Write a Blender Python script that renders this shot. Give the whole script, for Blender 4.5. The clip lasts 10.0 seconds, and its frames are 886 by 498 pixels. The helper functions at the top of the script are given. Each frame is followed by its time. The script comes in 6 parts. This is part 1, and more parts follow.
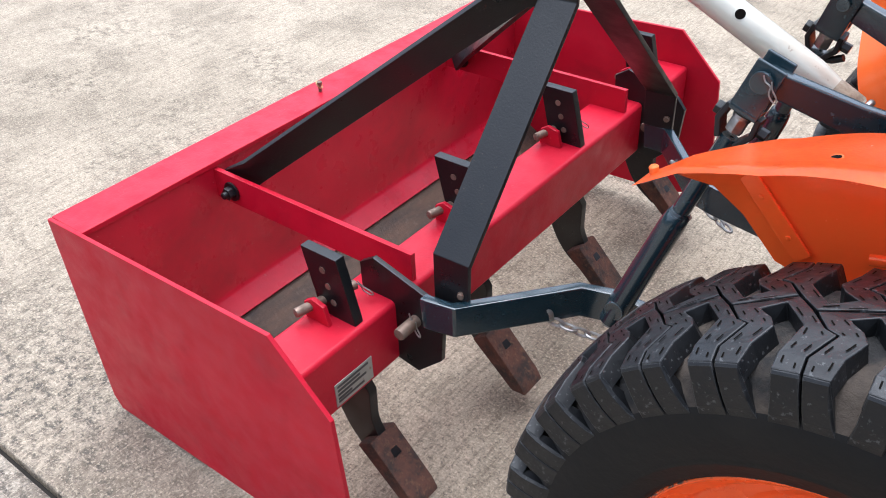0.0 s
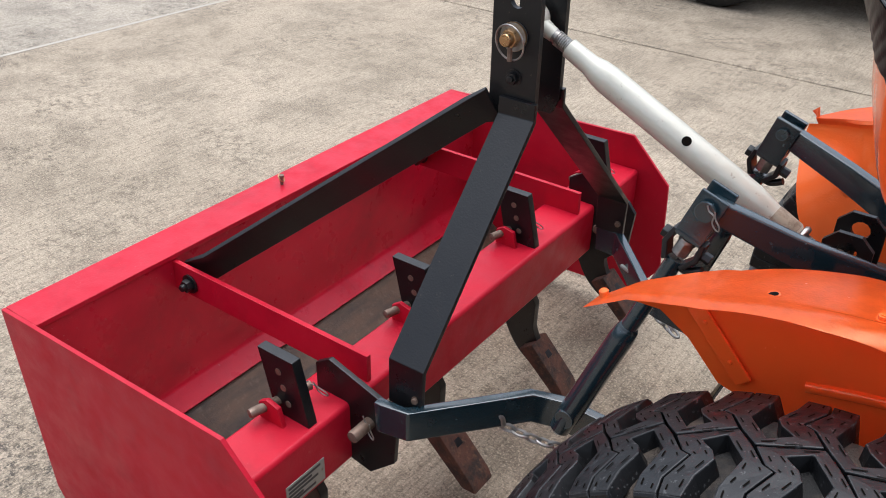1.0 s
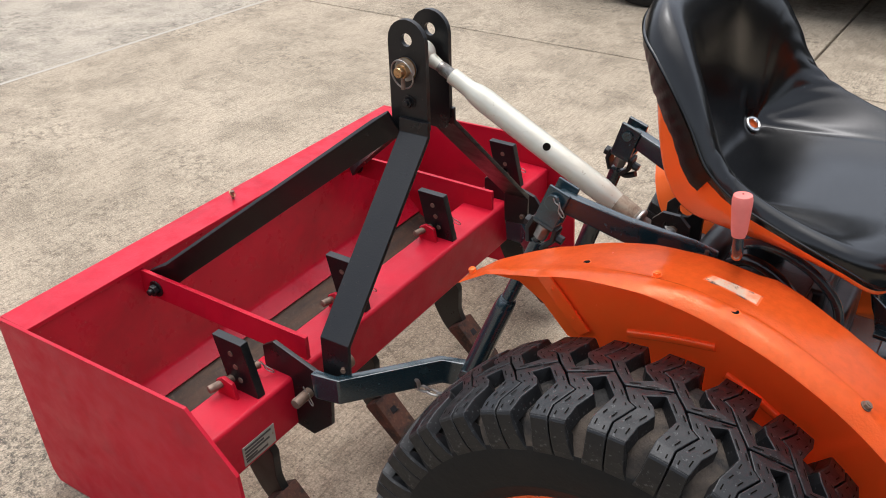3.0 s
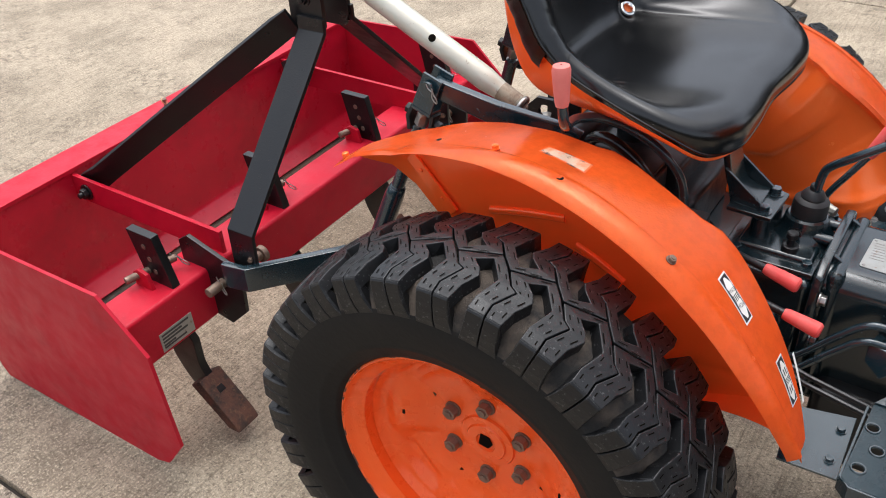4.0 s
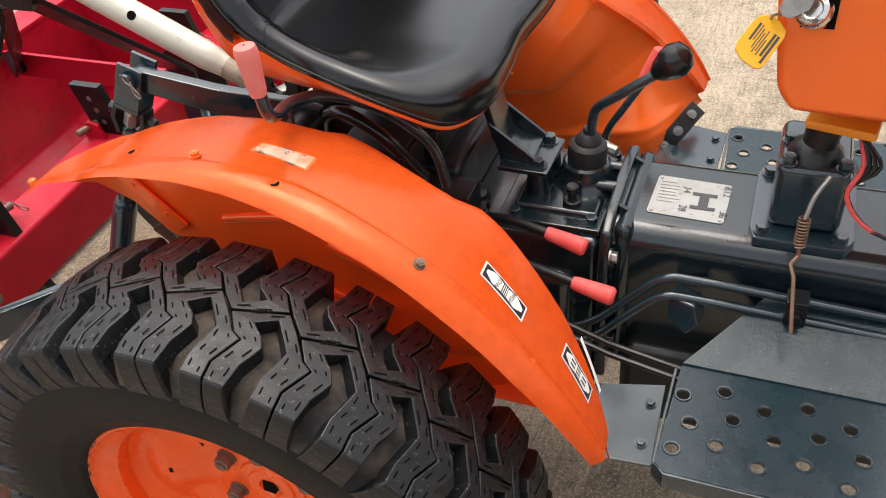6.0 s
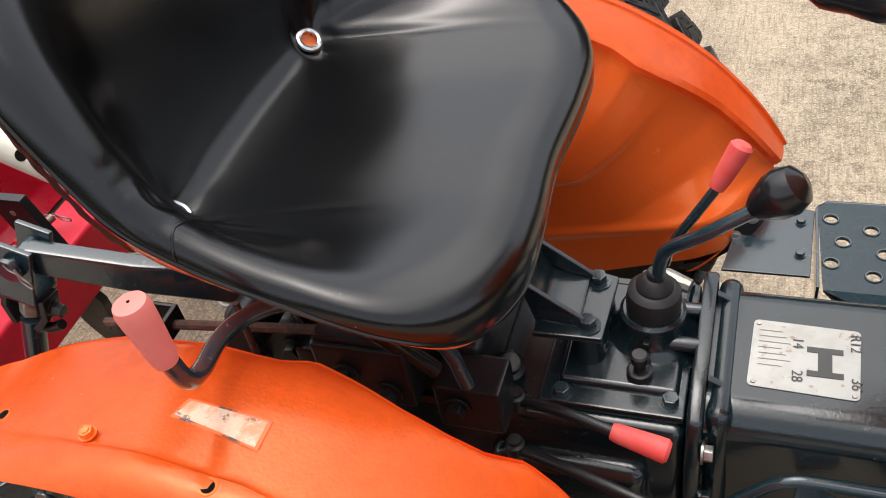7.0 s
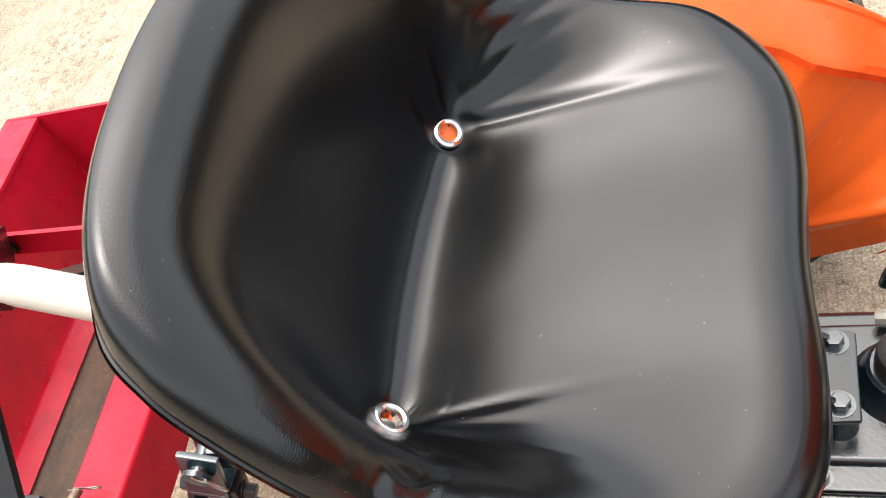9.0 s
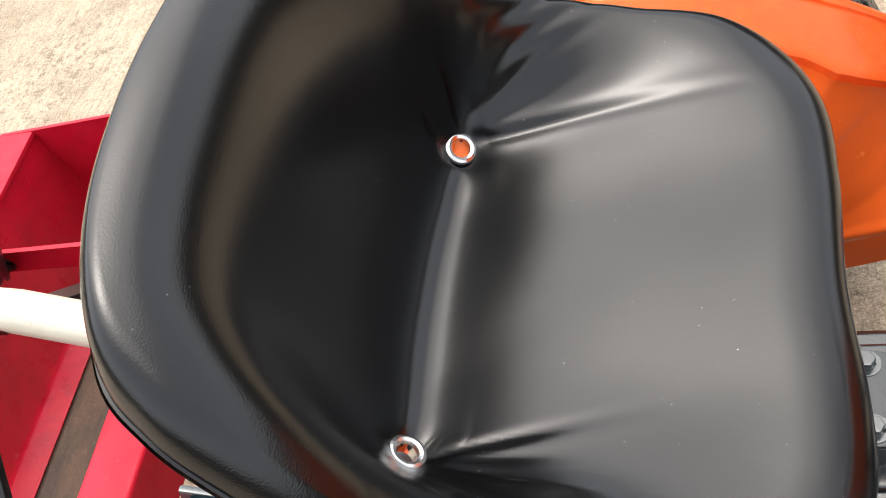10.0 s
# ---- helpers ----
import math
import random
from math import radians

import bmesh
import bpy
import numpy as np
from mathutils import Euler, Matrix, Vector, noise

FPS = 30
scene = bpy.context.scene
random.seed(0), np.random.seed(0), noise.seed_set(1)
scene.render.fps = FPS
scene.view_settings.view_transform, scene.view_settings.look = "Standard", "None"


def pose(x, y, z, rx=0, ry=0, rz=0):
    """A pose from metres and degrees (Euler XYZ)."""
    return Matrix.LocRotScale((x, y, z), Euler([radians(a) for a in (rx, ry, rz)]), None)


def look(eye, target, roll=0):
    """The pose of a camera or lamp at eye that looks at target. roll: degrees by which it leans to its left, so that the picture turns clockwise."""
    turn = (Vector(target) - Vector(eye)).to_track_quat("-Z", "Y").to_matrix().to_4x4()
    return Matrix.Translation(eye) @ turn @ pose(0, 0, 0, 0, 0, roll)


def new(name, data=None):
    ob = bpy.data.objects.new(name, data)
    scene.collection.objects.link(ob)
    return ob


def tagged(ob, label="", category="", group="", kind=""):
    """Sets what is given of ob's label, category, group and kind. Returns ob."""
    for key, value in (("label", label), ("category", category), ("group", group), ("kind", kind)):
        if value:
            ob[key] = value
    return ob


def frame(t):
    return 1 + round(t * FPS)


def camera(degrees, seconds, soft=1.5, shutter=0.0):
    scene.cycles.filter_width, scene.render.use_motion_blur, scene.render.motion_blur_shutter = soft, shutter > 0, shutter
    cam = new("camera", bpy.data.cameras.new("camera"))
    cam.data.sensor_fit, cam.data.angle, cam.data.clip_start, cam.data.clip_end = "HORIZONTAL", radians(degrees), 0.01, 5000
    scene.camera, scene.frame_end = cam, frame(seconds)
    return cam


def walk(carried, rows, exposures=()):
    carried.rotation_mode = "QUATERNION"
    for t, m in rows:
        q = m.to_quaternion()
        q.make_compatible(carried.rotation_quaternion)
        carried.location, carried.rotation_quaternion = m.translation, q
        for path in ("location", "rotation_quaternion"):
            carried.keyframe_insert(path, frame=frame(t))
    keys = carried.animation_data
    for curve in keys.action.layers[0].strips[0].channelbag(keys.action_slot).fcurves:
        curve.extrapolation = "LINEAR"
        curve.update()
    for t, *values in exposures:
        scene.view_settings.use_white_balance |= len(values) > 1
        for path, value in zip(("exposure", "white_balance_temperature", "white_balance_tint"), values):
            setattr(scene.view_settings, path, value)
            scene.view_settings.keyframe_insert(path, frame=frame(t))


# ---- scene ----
cam = camera(53.6, 10.0, 1.0)
PATH = [
    (0, (0.024, -1.167, 1.242), (-1.009, 0.111, 0.102), -1.5),
    (0.5, (0.042, -1.192, 1.284), (-0.953, 0.171, 0.21), -0.1),
    (1, (0.018, -1.166, 1.308), (-0.983, 0.241, 0.299), 2.0),
    (1.5, (0.089, -1.197, 1.353), (-0.885, 0.23, 0.345), 1.3),
    (2, (0.168, -1.269, 1.431), (-0.793, 0.168, 0.426), 0.0),
    (2.2, (0.195, -1.294, 1.452), (-0.77, 0.151, 0.461), -0.3),
    (3.3, (0.327, -1.314, 1.446), (-0.643, 0.104, 0.422), -1.1),
    (3.5, (0.382, -1.295, 1.445), (-0.6, 0.098, 0.398), -1.2),
    (4, (0.518, -1.27, 1.421), (-0.437, 0.064, 0.277), -2.9),
    (4.5, (0.616, -1.219, 1.397), (-0.239, 0.058, 0.118), -6.4),
    (5, (0.63, -1.181, 1.389), (-0.154, 0.096, 0.064), -7.4),
    (5.2, (0.636, -1.165, 1.392), (-0.128, 0.124, 0.067), -7.5),
    (6.3, (0.492, -0.906, 1.353), (-0.102, 0.514, 0.076), -7.4),
    (6.5, (0.461, -0.835, 1.35), (-0.124, 0.583, 0.067), -8.8),
    (7, (0.401, -0.615, 1.325), (-0.248, 0.727, -0.008), -12.6),
    (7.5, (0.312, -0.443, 1.319), (-0.431, 0.706, -0.14), -19.5),
    (8, (0.192, -0.349, 1.286), (-0.558, 0.748, -0.209), -23.8),
    (8.5, (0.172, -0.363, 1.391), (-0.391, 0.500, 0.167), -27.2),
    (9, (0.210, -0.400, 1.444), (-0.352, 0.475, 0.229), -29.6),
    (9.5, (0.194, -0.388, 1.427), (-0.381, 0.503, 0.228), -29.8),
    (10, (0.185, -0.373, 1.430), (-0.371, 0.513, 0.220), -29.7),
]
EXPOSURES = [(0.0, 0.25, 5550, 10), (0.5, -0.17, 5550, 10), (1.0, -0.22, 5850, 10), (2.0, -0.22, 6150, 10), (3.5, -0.17, 6150, 10), (4.5, 0.06, 6150, 10), (5.0, 0.18, 6250, 10),
             (6.5, 0.03, 6750, 10), (7.0, 0.02, 6550, 10), (7.5, 0.36, 6500, 10), (8.0, 0.92, 6550, 10), (8.5, 0.95, 6600, 10), (9.0, 0.75, 6650, 10), (10.0, 0.50, 6650, 10)]
walk(cam, [(t, look(eye, target, roll)) for t, eye, target, roll in PATH], EXPOSURES)

# ---- light: bright overcast sky with a broad, weak sun ----
world = bpy.data.worlds.new("sky")
scene.world = world
world.use_nodes = True
wn = world.node_tree
sky = wn.nodes.new("ShaderNodeTexSky")
sky.sky_type = "NISHITA"
sky.sun_disc = False
SUN_ELEVATION, SUN_AZIMUTH = radians(79), radians(-45)
sky.sun_elevation, sky.sun_rotation = SUN_ELEVATION, SUN_AZIMUTH
sky.air_density, sky.dust_density, sky.ozone_density = 1.0, 6.0, 1.0
cloud = wn.nodes.new("ShaderNodeHueSaturation")
cloud.inputs["Saturation"].default_value = 0.35
wn.links.new(sky.outputs[0], cloud.inputs["Color"])
# thin bright cloud all round, down to the roofs
way = wn.nodes.new("ShaderNodeTexCoord")
split = wn.nodes.new("ShaderNodeSeparateXYZ")
rise = wn.nodes.new("ShaderNodeMapRange")
for key, value in zip(("From Min", "From Max", "To Min", "To Max"), (0.0, 1.0, 2.8, 1.6)):
    rise.inputs[key].default_value = value
lift = wn.nodes.new("ShaderNodeMix")
lift.data_type, lift.blend_type = "RGBA", "MULTIPLY"
lift.inputs[0].default_value = 1.0
wn.links.new(way.outputs["Generated"], split.inputs[0])
wn.links.new(split.outputs["Z"], rise.inputs["Value"])
wn.links.new(cloud.outputs[0], lift.inputs[6])
wn.links.new(rise.outputs["Result"], lift.inputs[7])
wn.links.new(lift.outputs[2], wn.nodes["Background"].inputs[0])
wn.nodes["Background"].inputs[1].default_value = 0.15
sun = new("sun", bpy.data.lights.new("sun", "SUN"))
sun.data.energy, sun.data.angle, sun.data.color = 1.4, radians(90), (1.0, 0.95, 0.87)
sun_way = Vector((math.sin(SUN_AZIMUTH) * math.cos(SUN_ELEVATION), math.cos(SUN_AZIMUTH) * math.cos(SUN_ELEVATION), math.sin(SUN_ELEVATION)))
sun.matrix_world = look(sun_way * 20, (0, 0, 0))


# ---- materials ----
class Mat:
    """A node material with a few short cuts."""

    def __init__(self, name, color, rough=0.5, metal=0.0, coat=0.0, spec=0.5):
        self.mat = bpy.data.materials.new(name)
        self.mat.use_nodes = True
        self.t = self.mat.node_tree
        self.b = self.t.nodes["Principled BSDF"]
        self.b.inputs["Base Color"].default_value = (*color, 1)
        self.b.inputs["Roughness"].default_value = rough
        self.b.inputs["Metallic"].default_value = metal
        self.b.inputs["Coat Weight"].default_value = coat
        self.b.inputs["Coat Roughness"].default_value = 0.15
        self.b.inputs["Specular IOR Level"].default_value = spec
        self.color = self.rgb(color)
        self.rough = None
        self.height = None

    def node(self, kind):
        return self.t.nodes.new(kind)

    def rgb(self, c):
        n = self.node("ShaderNodeRGB")
        n.outputs[0].default_value = (*c, 1)
        return n.outputs[0]

    def coords(self, scale=(1, 1, 1)):
        tc = self.node("ShaderNodeTexCoord")
        mp = self.node("ShaderNodeMapping")
        mp.inputs["Scale"].default_value = scale
        self.t.links.new(tc.outputs["Object"], mp.inputs[0])
        return mp.outputs[0]

    def noise(self, scale, detail=4.0, rough=0.55, lo=0.4, hi=0.6, stretch=(1, 1, 1), distortion=0.0):
        n = self.node("ShaderNodeTexNoise")
        n.inputs["Scale"].default_value = scale
        n.inputs["Detail"].default_value = detail
        n.inputs["Roughness"].default_value = rough
        n.inputs["Distortion"].default_value = distortion
        self.t.links.new(self.coords(stretch), n.inputs["Vector"])
        return self.span(n.outputs["Fac"], lo, hi)

    def span(self, out, lo, hi, a=0.0, b=1.0):
        r = self.node("ShaderNodeMapRange")
        for k, v in zip(("From Min", "From Max", "To Min", "To Max"), (lo, hi, a, b)):
            r.inputs[k].default_value = v
        self.t.links.new(out, r.inputs["Value"])
        return r.outputs["Result"]

    def math(self, op, a, b):
        n = self.node("ShaderNodeMath")
        n.operation = op
        for i, v in enumerate((a, b)):
            if isinstance(v, (int, float)):
                n.inputs[i].default_value = v
            else:
                self.t.links.new(v, n.inputs[i])
        return n.outputs[0]

    def mix(self, fac, color, blend="MIX", amount=1.0):
        """Lay color over the base colour where fac is 1."""
        m = self.node("ShaderNodeMix")
        m.data_type, m.blend_type = "RGBA", blend
        if amount != 1.0:
            fac = self.math("MULTIPLY", fac, amount)
        self.t.links.new(fac, m.inputs[0])
        self.t.links.new(self.color, m.inputs[6])
        if isinstance(color, tuple):
            m.inputs[7].default_value = (*color, 1)
        else:
            self.t.links.new(color, m.inputs[7])
        self.color = m.outputs[2]
        return self

    def gloss(self, fac, a, b):
        self.rough = self.span(fac, 0, 1, a, b)
        return self

    def metal(self, fac, a, b):
        self.t.links.new(self.span(fac, 0, 1, a, b), self.b.inputs["Metallic"])
        return self

    def relief(self, fac, depth):
        f = self.math("MULTIPLY", fac, depth)
        self.height = f if self.height is None else self.math("ADD", self.height, f)
        return self

    def edges(self, color, radius=0.004, lo=0.02, hi=0.12, amount=0.8):
        """Wear along sharp edges."""
        bev = self.node("ShaderNodeBevel")
        bev.inputs["Radius"].default_value = radius
        bev.samples = 4
        geo = self.node("ShaderNodeNewGeometry")
        dot = self.node("ShaderNodeVectorMath")
        dot.operation = "DOT_PRODUCT"
        self.t.links.new(bev.outputs[0], dot.inputs[0])
        self.t.links.new(geo.outputs["Normal"], dot.inputs[1])
        f = self.span(dot.outputs["Value"], 1 - lo, 1 - hi)
        f = self.math("MULTIPLY", f, self.noise(60, 3, 0.6, 0.42, 0.6))
        return self.mix(f, color, amount=amount)

    def done(self):
        self.t.links.new(self.color, self.b.inputs["Base Color"])
        if self.rough is not None:
            self.t.links.new(self.rough, self.b.inputs["Roughness"])
        if self.height is not None:
            bump = self.node("ShaderNodeBump")
            bump.inputs["Distance"].default_value = 1.0
            self.t.links.new(self.height, bump.inputs["Height"])
            self.t.links.new(bump.outputs[0], self.b.inputs["Normal"])
        return self.mat


def concrete(name, color, stain, dirty=1.0):
    m = Mat(name, color, 0.9)
    m.mix(m.noise(0.9, 6, 0.6, 0.38, 0.66), stain, amount=0.55)
    m.mix(m.noise(3.6, 7, 0.7, 0.47, 0.62, distortion=0.3), tuple(c * 0.55 for c in stain), amount=0.5)
    patch = m.noise(2.2, 4, 0.6, 0.42, 0.62) if dirty == 1.0 else m.noise(1.2, 4, 0.6, 0.2, 0.5)
    m.mix(m.math("MULTIPLY", m.noise(22, 8, 0.8, 0.49, 0.58), patch), tuple(c * 0.30 for c in stain), amount=min(1, 0.75 * dirty))
    m.mix(m.noise(60, 6, 0.8, 0.50, 0.60), tuple(c * 0.42 for c in stain), amount=0.5)
    if dirty > 1:
        m.mix(m.math("MULTIPLY", m.noise(42, 6, 0.75, 0.48, 0.62), m.noise(1.7, 4, 0.6, 0.36, 0.56)), (0.045, 0.043, 0.038), amount=0.8)
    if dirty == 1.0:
        # a blackened, speckled patch beside the box blade, fading outwards
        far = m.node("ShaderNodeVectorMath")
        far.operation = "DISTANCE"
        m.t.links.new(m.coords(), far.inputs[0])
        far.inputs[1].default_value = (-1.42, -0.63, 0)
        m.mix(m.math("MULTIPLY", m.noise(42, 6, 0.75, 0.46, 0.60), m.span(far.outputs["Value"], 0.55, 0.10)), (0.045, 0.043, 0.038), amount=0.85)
    m.mix(m.noise(95, 4, 0.75, 0.56, 0.62), (0.05, 0.043, 0.034), amount=0.55)
    m.mix(m.noise(230, 3, 0.75, 0.5, 0.64), tuple(c * 0.25 for c in color), amount=0.6)
    m.mix(m.noise(170, 2, 0.6, 0.54, 0.64), tuple(min(1, c * 1.45) for c in color), amount=0.5)
    m.mix(m.noise(150, 3, 0.6, 0.5, 0.66, stretch=(1, 0.06, 1)), tuple(c * 0.4 for c in stain), amount=0.45)
    grain = m.noise(230, 5, 0.75, 0.3, 0.7)
    m.relief(grain, 0.0016).relief(m.noise(45, 4, 0.6, 0.3, 0.7), 0.0016)
    return m.done()


def paint(name, color, rough=0.4, dirt=(0.05, 0.03, 0.02), dirt_amount=0.2, chip=(0.06, 0.03, 0.02), coat=0.15, chip_amount=0.5, fade=1.25, scratches=0.66, spec=0.5, uneven=0.0003, edge=0.003, cloud=0.0, tint=(1, 1, 1)):
    m = Mat(name, color, rough, coat=coat, spec=spec)
    m.b.inputs["Specular Tint"].default_value = (*tint, 1)
    m.mix(m.noise(5, 5, 0.6, 0.4, 0.7), tuple(min(1, c * fade + 0.004) for c in color), amount=0.6)
    m.mix(m.noise(11, 6, 0.65, 0.52, 0.72, distortion=0.5), dirt, amount=dirt_amount)
    m.mix(m.noise(120, 4, 0.7, scratches, scratches + 0.04), chip, amount=chip_amount)
    if cloud:
        m.mix(m.noise(2.6, 5, 0.65, 0.46, 0.66, distortion=0.8), dirt, amount=cloud)
    m.edges(chip, edge, amount=chip_amount)
    m.gloss(m.noise(18, 5, 0.6, 0.35, 0.7), rough * 0.8, min(1, rough * 1.45))
    m.relief(m.noise(300, 2, 0.5, 0.3, 0.7), 0.0001).relief(m.noise(26, 3, 0.5, 0.3, 0.7), uneven)
    return m.done()


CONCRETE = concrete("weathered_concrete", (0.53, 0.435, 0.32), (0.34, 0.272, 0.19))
CONCRETE_PALE = concrete("pale_concrete", (0.53, 0.46, 0.365), (0.36, 0.305, 0.235))
CONCRETE_STAINED = concrete("stained_concrete", (0.52, 0.445, 0.345), (0.30, 0.245, 0.18), 1.5)
# dark mottled colour of the added walls that dim reflections near the horizon
m_ = Mat("dark_unseen_wall", (0.06, 0.056, 0.05), 0.9)
m_.mix(m_.noise(1.4, 6, 0.6, 0.4, 0.65), (0.10, 0.09, 0.075), amount=0.6).relief(m_.noise(30, 4, 0.6, 0.3, 0.7), 0.002)
UNSEEN_WALL = m_.done()
PALE_LINE = Mat("pale_joint_filler", (0.44, 0.395, 0.33), 0.9).done()
JOINT = Mat("joint_dirt", (0.03, 0.025, 0.02), 0.95).done()
RED = paint("red_implement_paint", (0.47, 0.0040, 0.022), 0.42, (0.20, 0.006, 0.014), 0.3, (0.50, 0.16, 0.13), coat=0.0, spec=0.27, cloud=0.12, scratches=0.675, edge=0.0015)
RED_WORN = paint("scraped_red_moldboard_paint", (0.50, 0.0055, 0.026), 0.30, (0.16, 0.010, 0.016), 0.25, (0.55, 0.27, 0.22), coat=0.1, spec=0.35, cloud=0.35, scratches=0.66)
ORANGE = paint("orange_tractor_paint", (0.94, 0.145, 0.022), 0.19, (0.88, 0.11, 0.014), 0.08, (0.35, 0.05, 0.015), coat=0.2, spec=0.85, tint=(1.0, 0.78, 0.42), chip_amount=0.12, fade=1.03, scratches=0.69, uneven=0.00006, edge=0.0012)
WHEEL_ORANGE = paint("orange_wheel_paint", (0.95, 0.105, 0.012), 0.26, (0.80, 0.085, 0.012), 0.15, (0.30, 0.045, 0.015), coat=0.3, spec=0.7, tint=(1.0, 0.78, 0.42), chip_amount=0.25, fade=1.03, scratches=0.68, uneven=0.0001, edge=0.0015)
BLACK = paint("black_implement_paint", (0.0048, 0.0052, 0.0062), 0.34, (0.018, 0.013, 0.010), 0.2, (0.09, 0.06, 0.045), coat=0.0, spec=0.45, edge=0.0015, uneven=0.0001)
BLUEGREY = paint("blue_grey_tractor_paint", (0.009, 0.024, 0.032), 0.20, (0.012, 0.016, 0.018), 0.25, (0.12, 0.13, 0.13), coat=0.9, spec=0.5, uneven=0.00015)
BOARD = paint("worn_footboard_paint", (0.009, 0.024, 0.031), 0.26, (0.012, 0.014, 0.014), 0.4, (0.14, 0.15, 0.15), coat=0.12, spec=0.4, uneven=0.0004)
CASTING = paint("blue_grey_cast_iron_paint", (0.005, 0.0125, 0.016), 0.2, (0.009, 0.009, 0.009), 0.4, (0.10, 0.11, 0.11), coat=0.5, spec=0.5, uneven=0.00012)
GREASY = paint("greasy_black_casting", (0.007, 0.0085, 0.010), 0.36, (0.022, 0.016, 0.012), 0.4, (0.06, 0.045, 0.035), coat=0.15, spec=0.4)


def rubber():
    m = Mat("tyre_rubber", (0.0052, 0.0056, 0.0066), 0.6, spec=0.42)
    m.mix(m.noise(9, 5, 0.6, 0.42, 0.7), (0.010, 0.0102, 0.0106), amount=0.6)
    m.edges((0.10, 0.10, 0.10), 0.002, amount=0.6)
    m.mix(m.noise(160, 3, 0.6, 0.62, 0.68), (0.16, 0.16, 0.16), amount=0.35)
    m.gloss(m.noise(30, 4, 0.6, 0.35, 0.7), 0.32, 0.58)
    m.relief(m.noise(140, 4, 0.7, 0.3, 0.7), 0.0002)
    return m.done()


RUBBER = rubber()
m_ = Mat("tyre_sidewall", (0.0055, 0.0054, 0.0054), 0.62, spec=0.28)
m_.mix(m_.noise(14, 5, 0.6, 0.45, 0.7), (0.010, 0.009, 0.008), amount=0.6).relief(m_.noise(90, 3, 0.6, 0.3, 0.7), 0.0003)
SIDEWALL = m_.done()
m_ = Mat("muddy_tyre_groove", (0.070, 0.054, 0.041), 0.95)
m_.mix(m_.noise(17, 4, 0.6, 0.4, 0.58), (0.016, 0.015, 0.014)).relief(m_.noise(90, 4, 0.6, 0.3, 0.7), 0.001)
MUD = m_.done()


def vinyl():
    m = Mat("black_vinyl", (0.0015, 0.0016, 0.0018), 0.21, spec=0.58)
    m.gloss(m.noise(7, 4, 0.6, 0.35, 0.7), 0.185, 0.23)
    v = m.node("ShaderNodeTexVoronoi")
    v.inputs["Scale"].default_value = 750
    m.t.links.new(m.coords(), v.inputs["Vector"])
    m.relief(v.outputs["Distance"], 0.00005).relief(m.noise(60, 4, 0.6, 0.3, 0.7), 0.00003)
    m.mix(m.noise(420, 2, 0.5, 0.775, 0.785), (0.4, 0.4, 0.38), amount=0.7)
    return m.done()


VINYL = vinyl()
m_ = Mat("matt_black_vinyl_lining", (0.0022, 0.0022, 0.0024), 0.42, spec=0.28)
m_.relief(m_.noise(60, 4, 0.6, 0.3, 0.7), 0.0004)
LINING = m_.done()
m_ = Mat("rusty_steel", (0.12, 0.05, 0.032), 0.85)
m_.mix(m_.noise(30, 5, 0.65, 0.4, 0.62), (0.045, 0.03, 0.024)).mix(m_.noise(110, 4, 0.6, 0.55, 0.7), (0.2, 0.1, 0.055), amount=0.6)
m_.relief(m_.noise(120, 4, 0.7, 0.3, 0.7), 0.0012)
RUST = m_.done()
m_ = Mat("worn_brown_cutting_edge", (0.10, 0.058, 0.034), 0.6, 0.2)
m_.mix(m_.noise(16, 6, 0.65, 0.4, 0.65, stretch=(1, 0.3, 2)), (0.035, 0.026, 0.02)).mix(m_.noise(70, 4, 0.6, 0.56, 0.7), (0.14, 0.10, 0.07), amount=0.5)
m_.relief(m_.noise(80, 4, 0.7, 0.3, 0.7), 0.0008)
EDGE = m_.done()


def steel(name, color, rough, dirt, metal=1.0):
    m = Mat(name, color, rough, metal)
    m.mix(m.noise(40, 4, 0.6, 0.45, 0.7), dirt, amount=0.6)
    m.gloss(m.noise(50, 4, 0.6, 0.35, 0.7), rough * 0.7, min(1, rough * 1.6))
    m.relief(m.noise(150, 3, 0.6, 0.3, 0.7), 0.0002)
    return m.done()


STEEL = steel("dull_steel", (0.42, 0.41, 0.39), 0.42, (0.16, 0.13, 0.10))
CHROME = steel("chrome", (0.75, 0.74, 0.72), 0.16, (0.5, 0.46, 0.4))
PIN = steel("rusty_pin_steel", (0.24, 0.17, 0.13), 0.55, (0.12, 0.07, 0.045), 0.6)
BRASS = steel("yellow_zinc_steel", (0.52, 0.33, 0.17), 0.35, (0.25, 0.14, 0.07))
m_ = Mat("cream_silver_paint", (0.60, 0.59, 0.50), 0.36, 0.2, coat=0.1)
m_.mix(m_.noise(6, 5, 0.6, 0.45, 0.7, stretch=(1, 1, 1)), (0.46, 0.43, 0.33), amount=0.5).mix(m_.noise(90, 4, 0.6, 0.64, 0.70), (0.30, 0.24, 0.17), amount=0.6)
m_.relief(m_.noise(60, 3, 0.5, 0.3, 0.7), 0.0003)
SILVER = m_.done()
m_ = Mat("cream_paint_worn_brown", (0.40, 0.34, 0.25), 0.45, 0.2)
m_.mix(m_.noise(45, 5, 0.7, 0.42, 0.62), (0.16, 0.10, 0.065), amount=0.8)
WORN_CREAM = m_.done()
FOIL = steel("crumpled_tape", (0.34, 0.34, 0.31), 0.35, (0.16, 0.15, 0.12), 0.5)
m_ = Mat("faded_red_rubber", (0.72, 0.07, 0.065), 0.6)
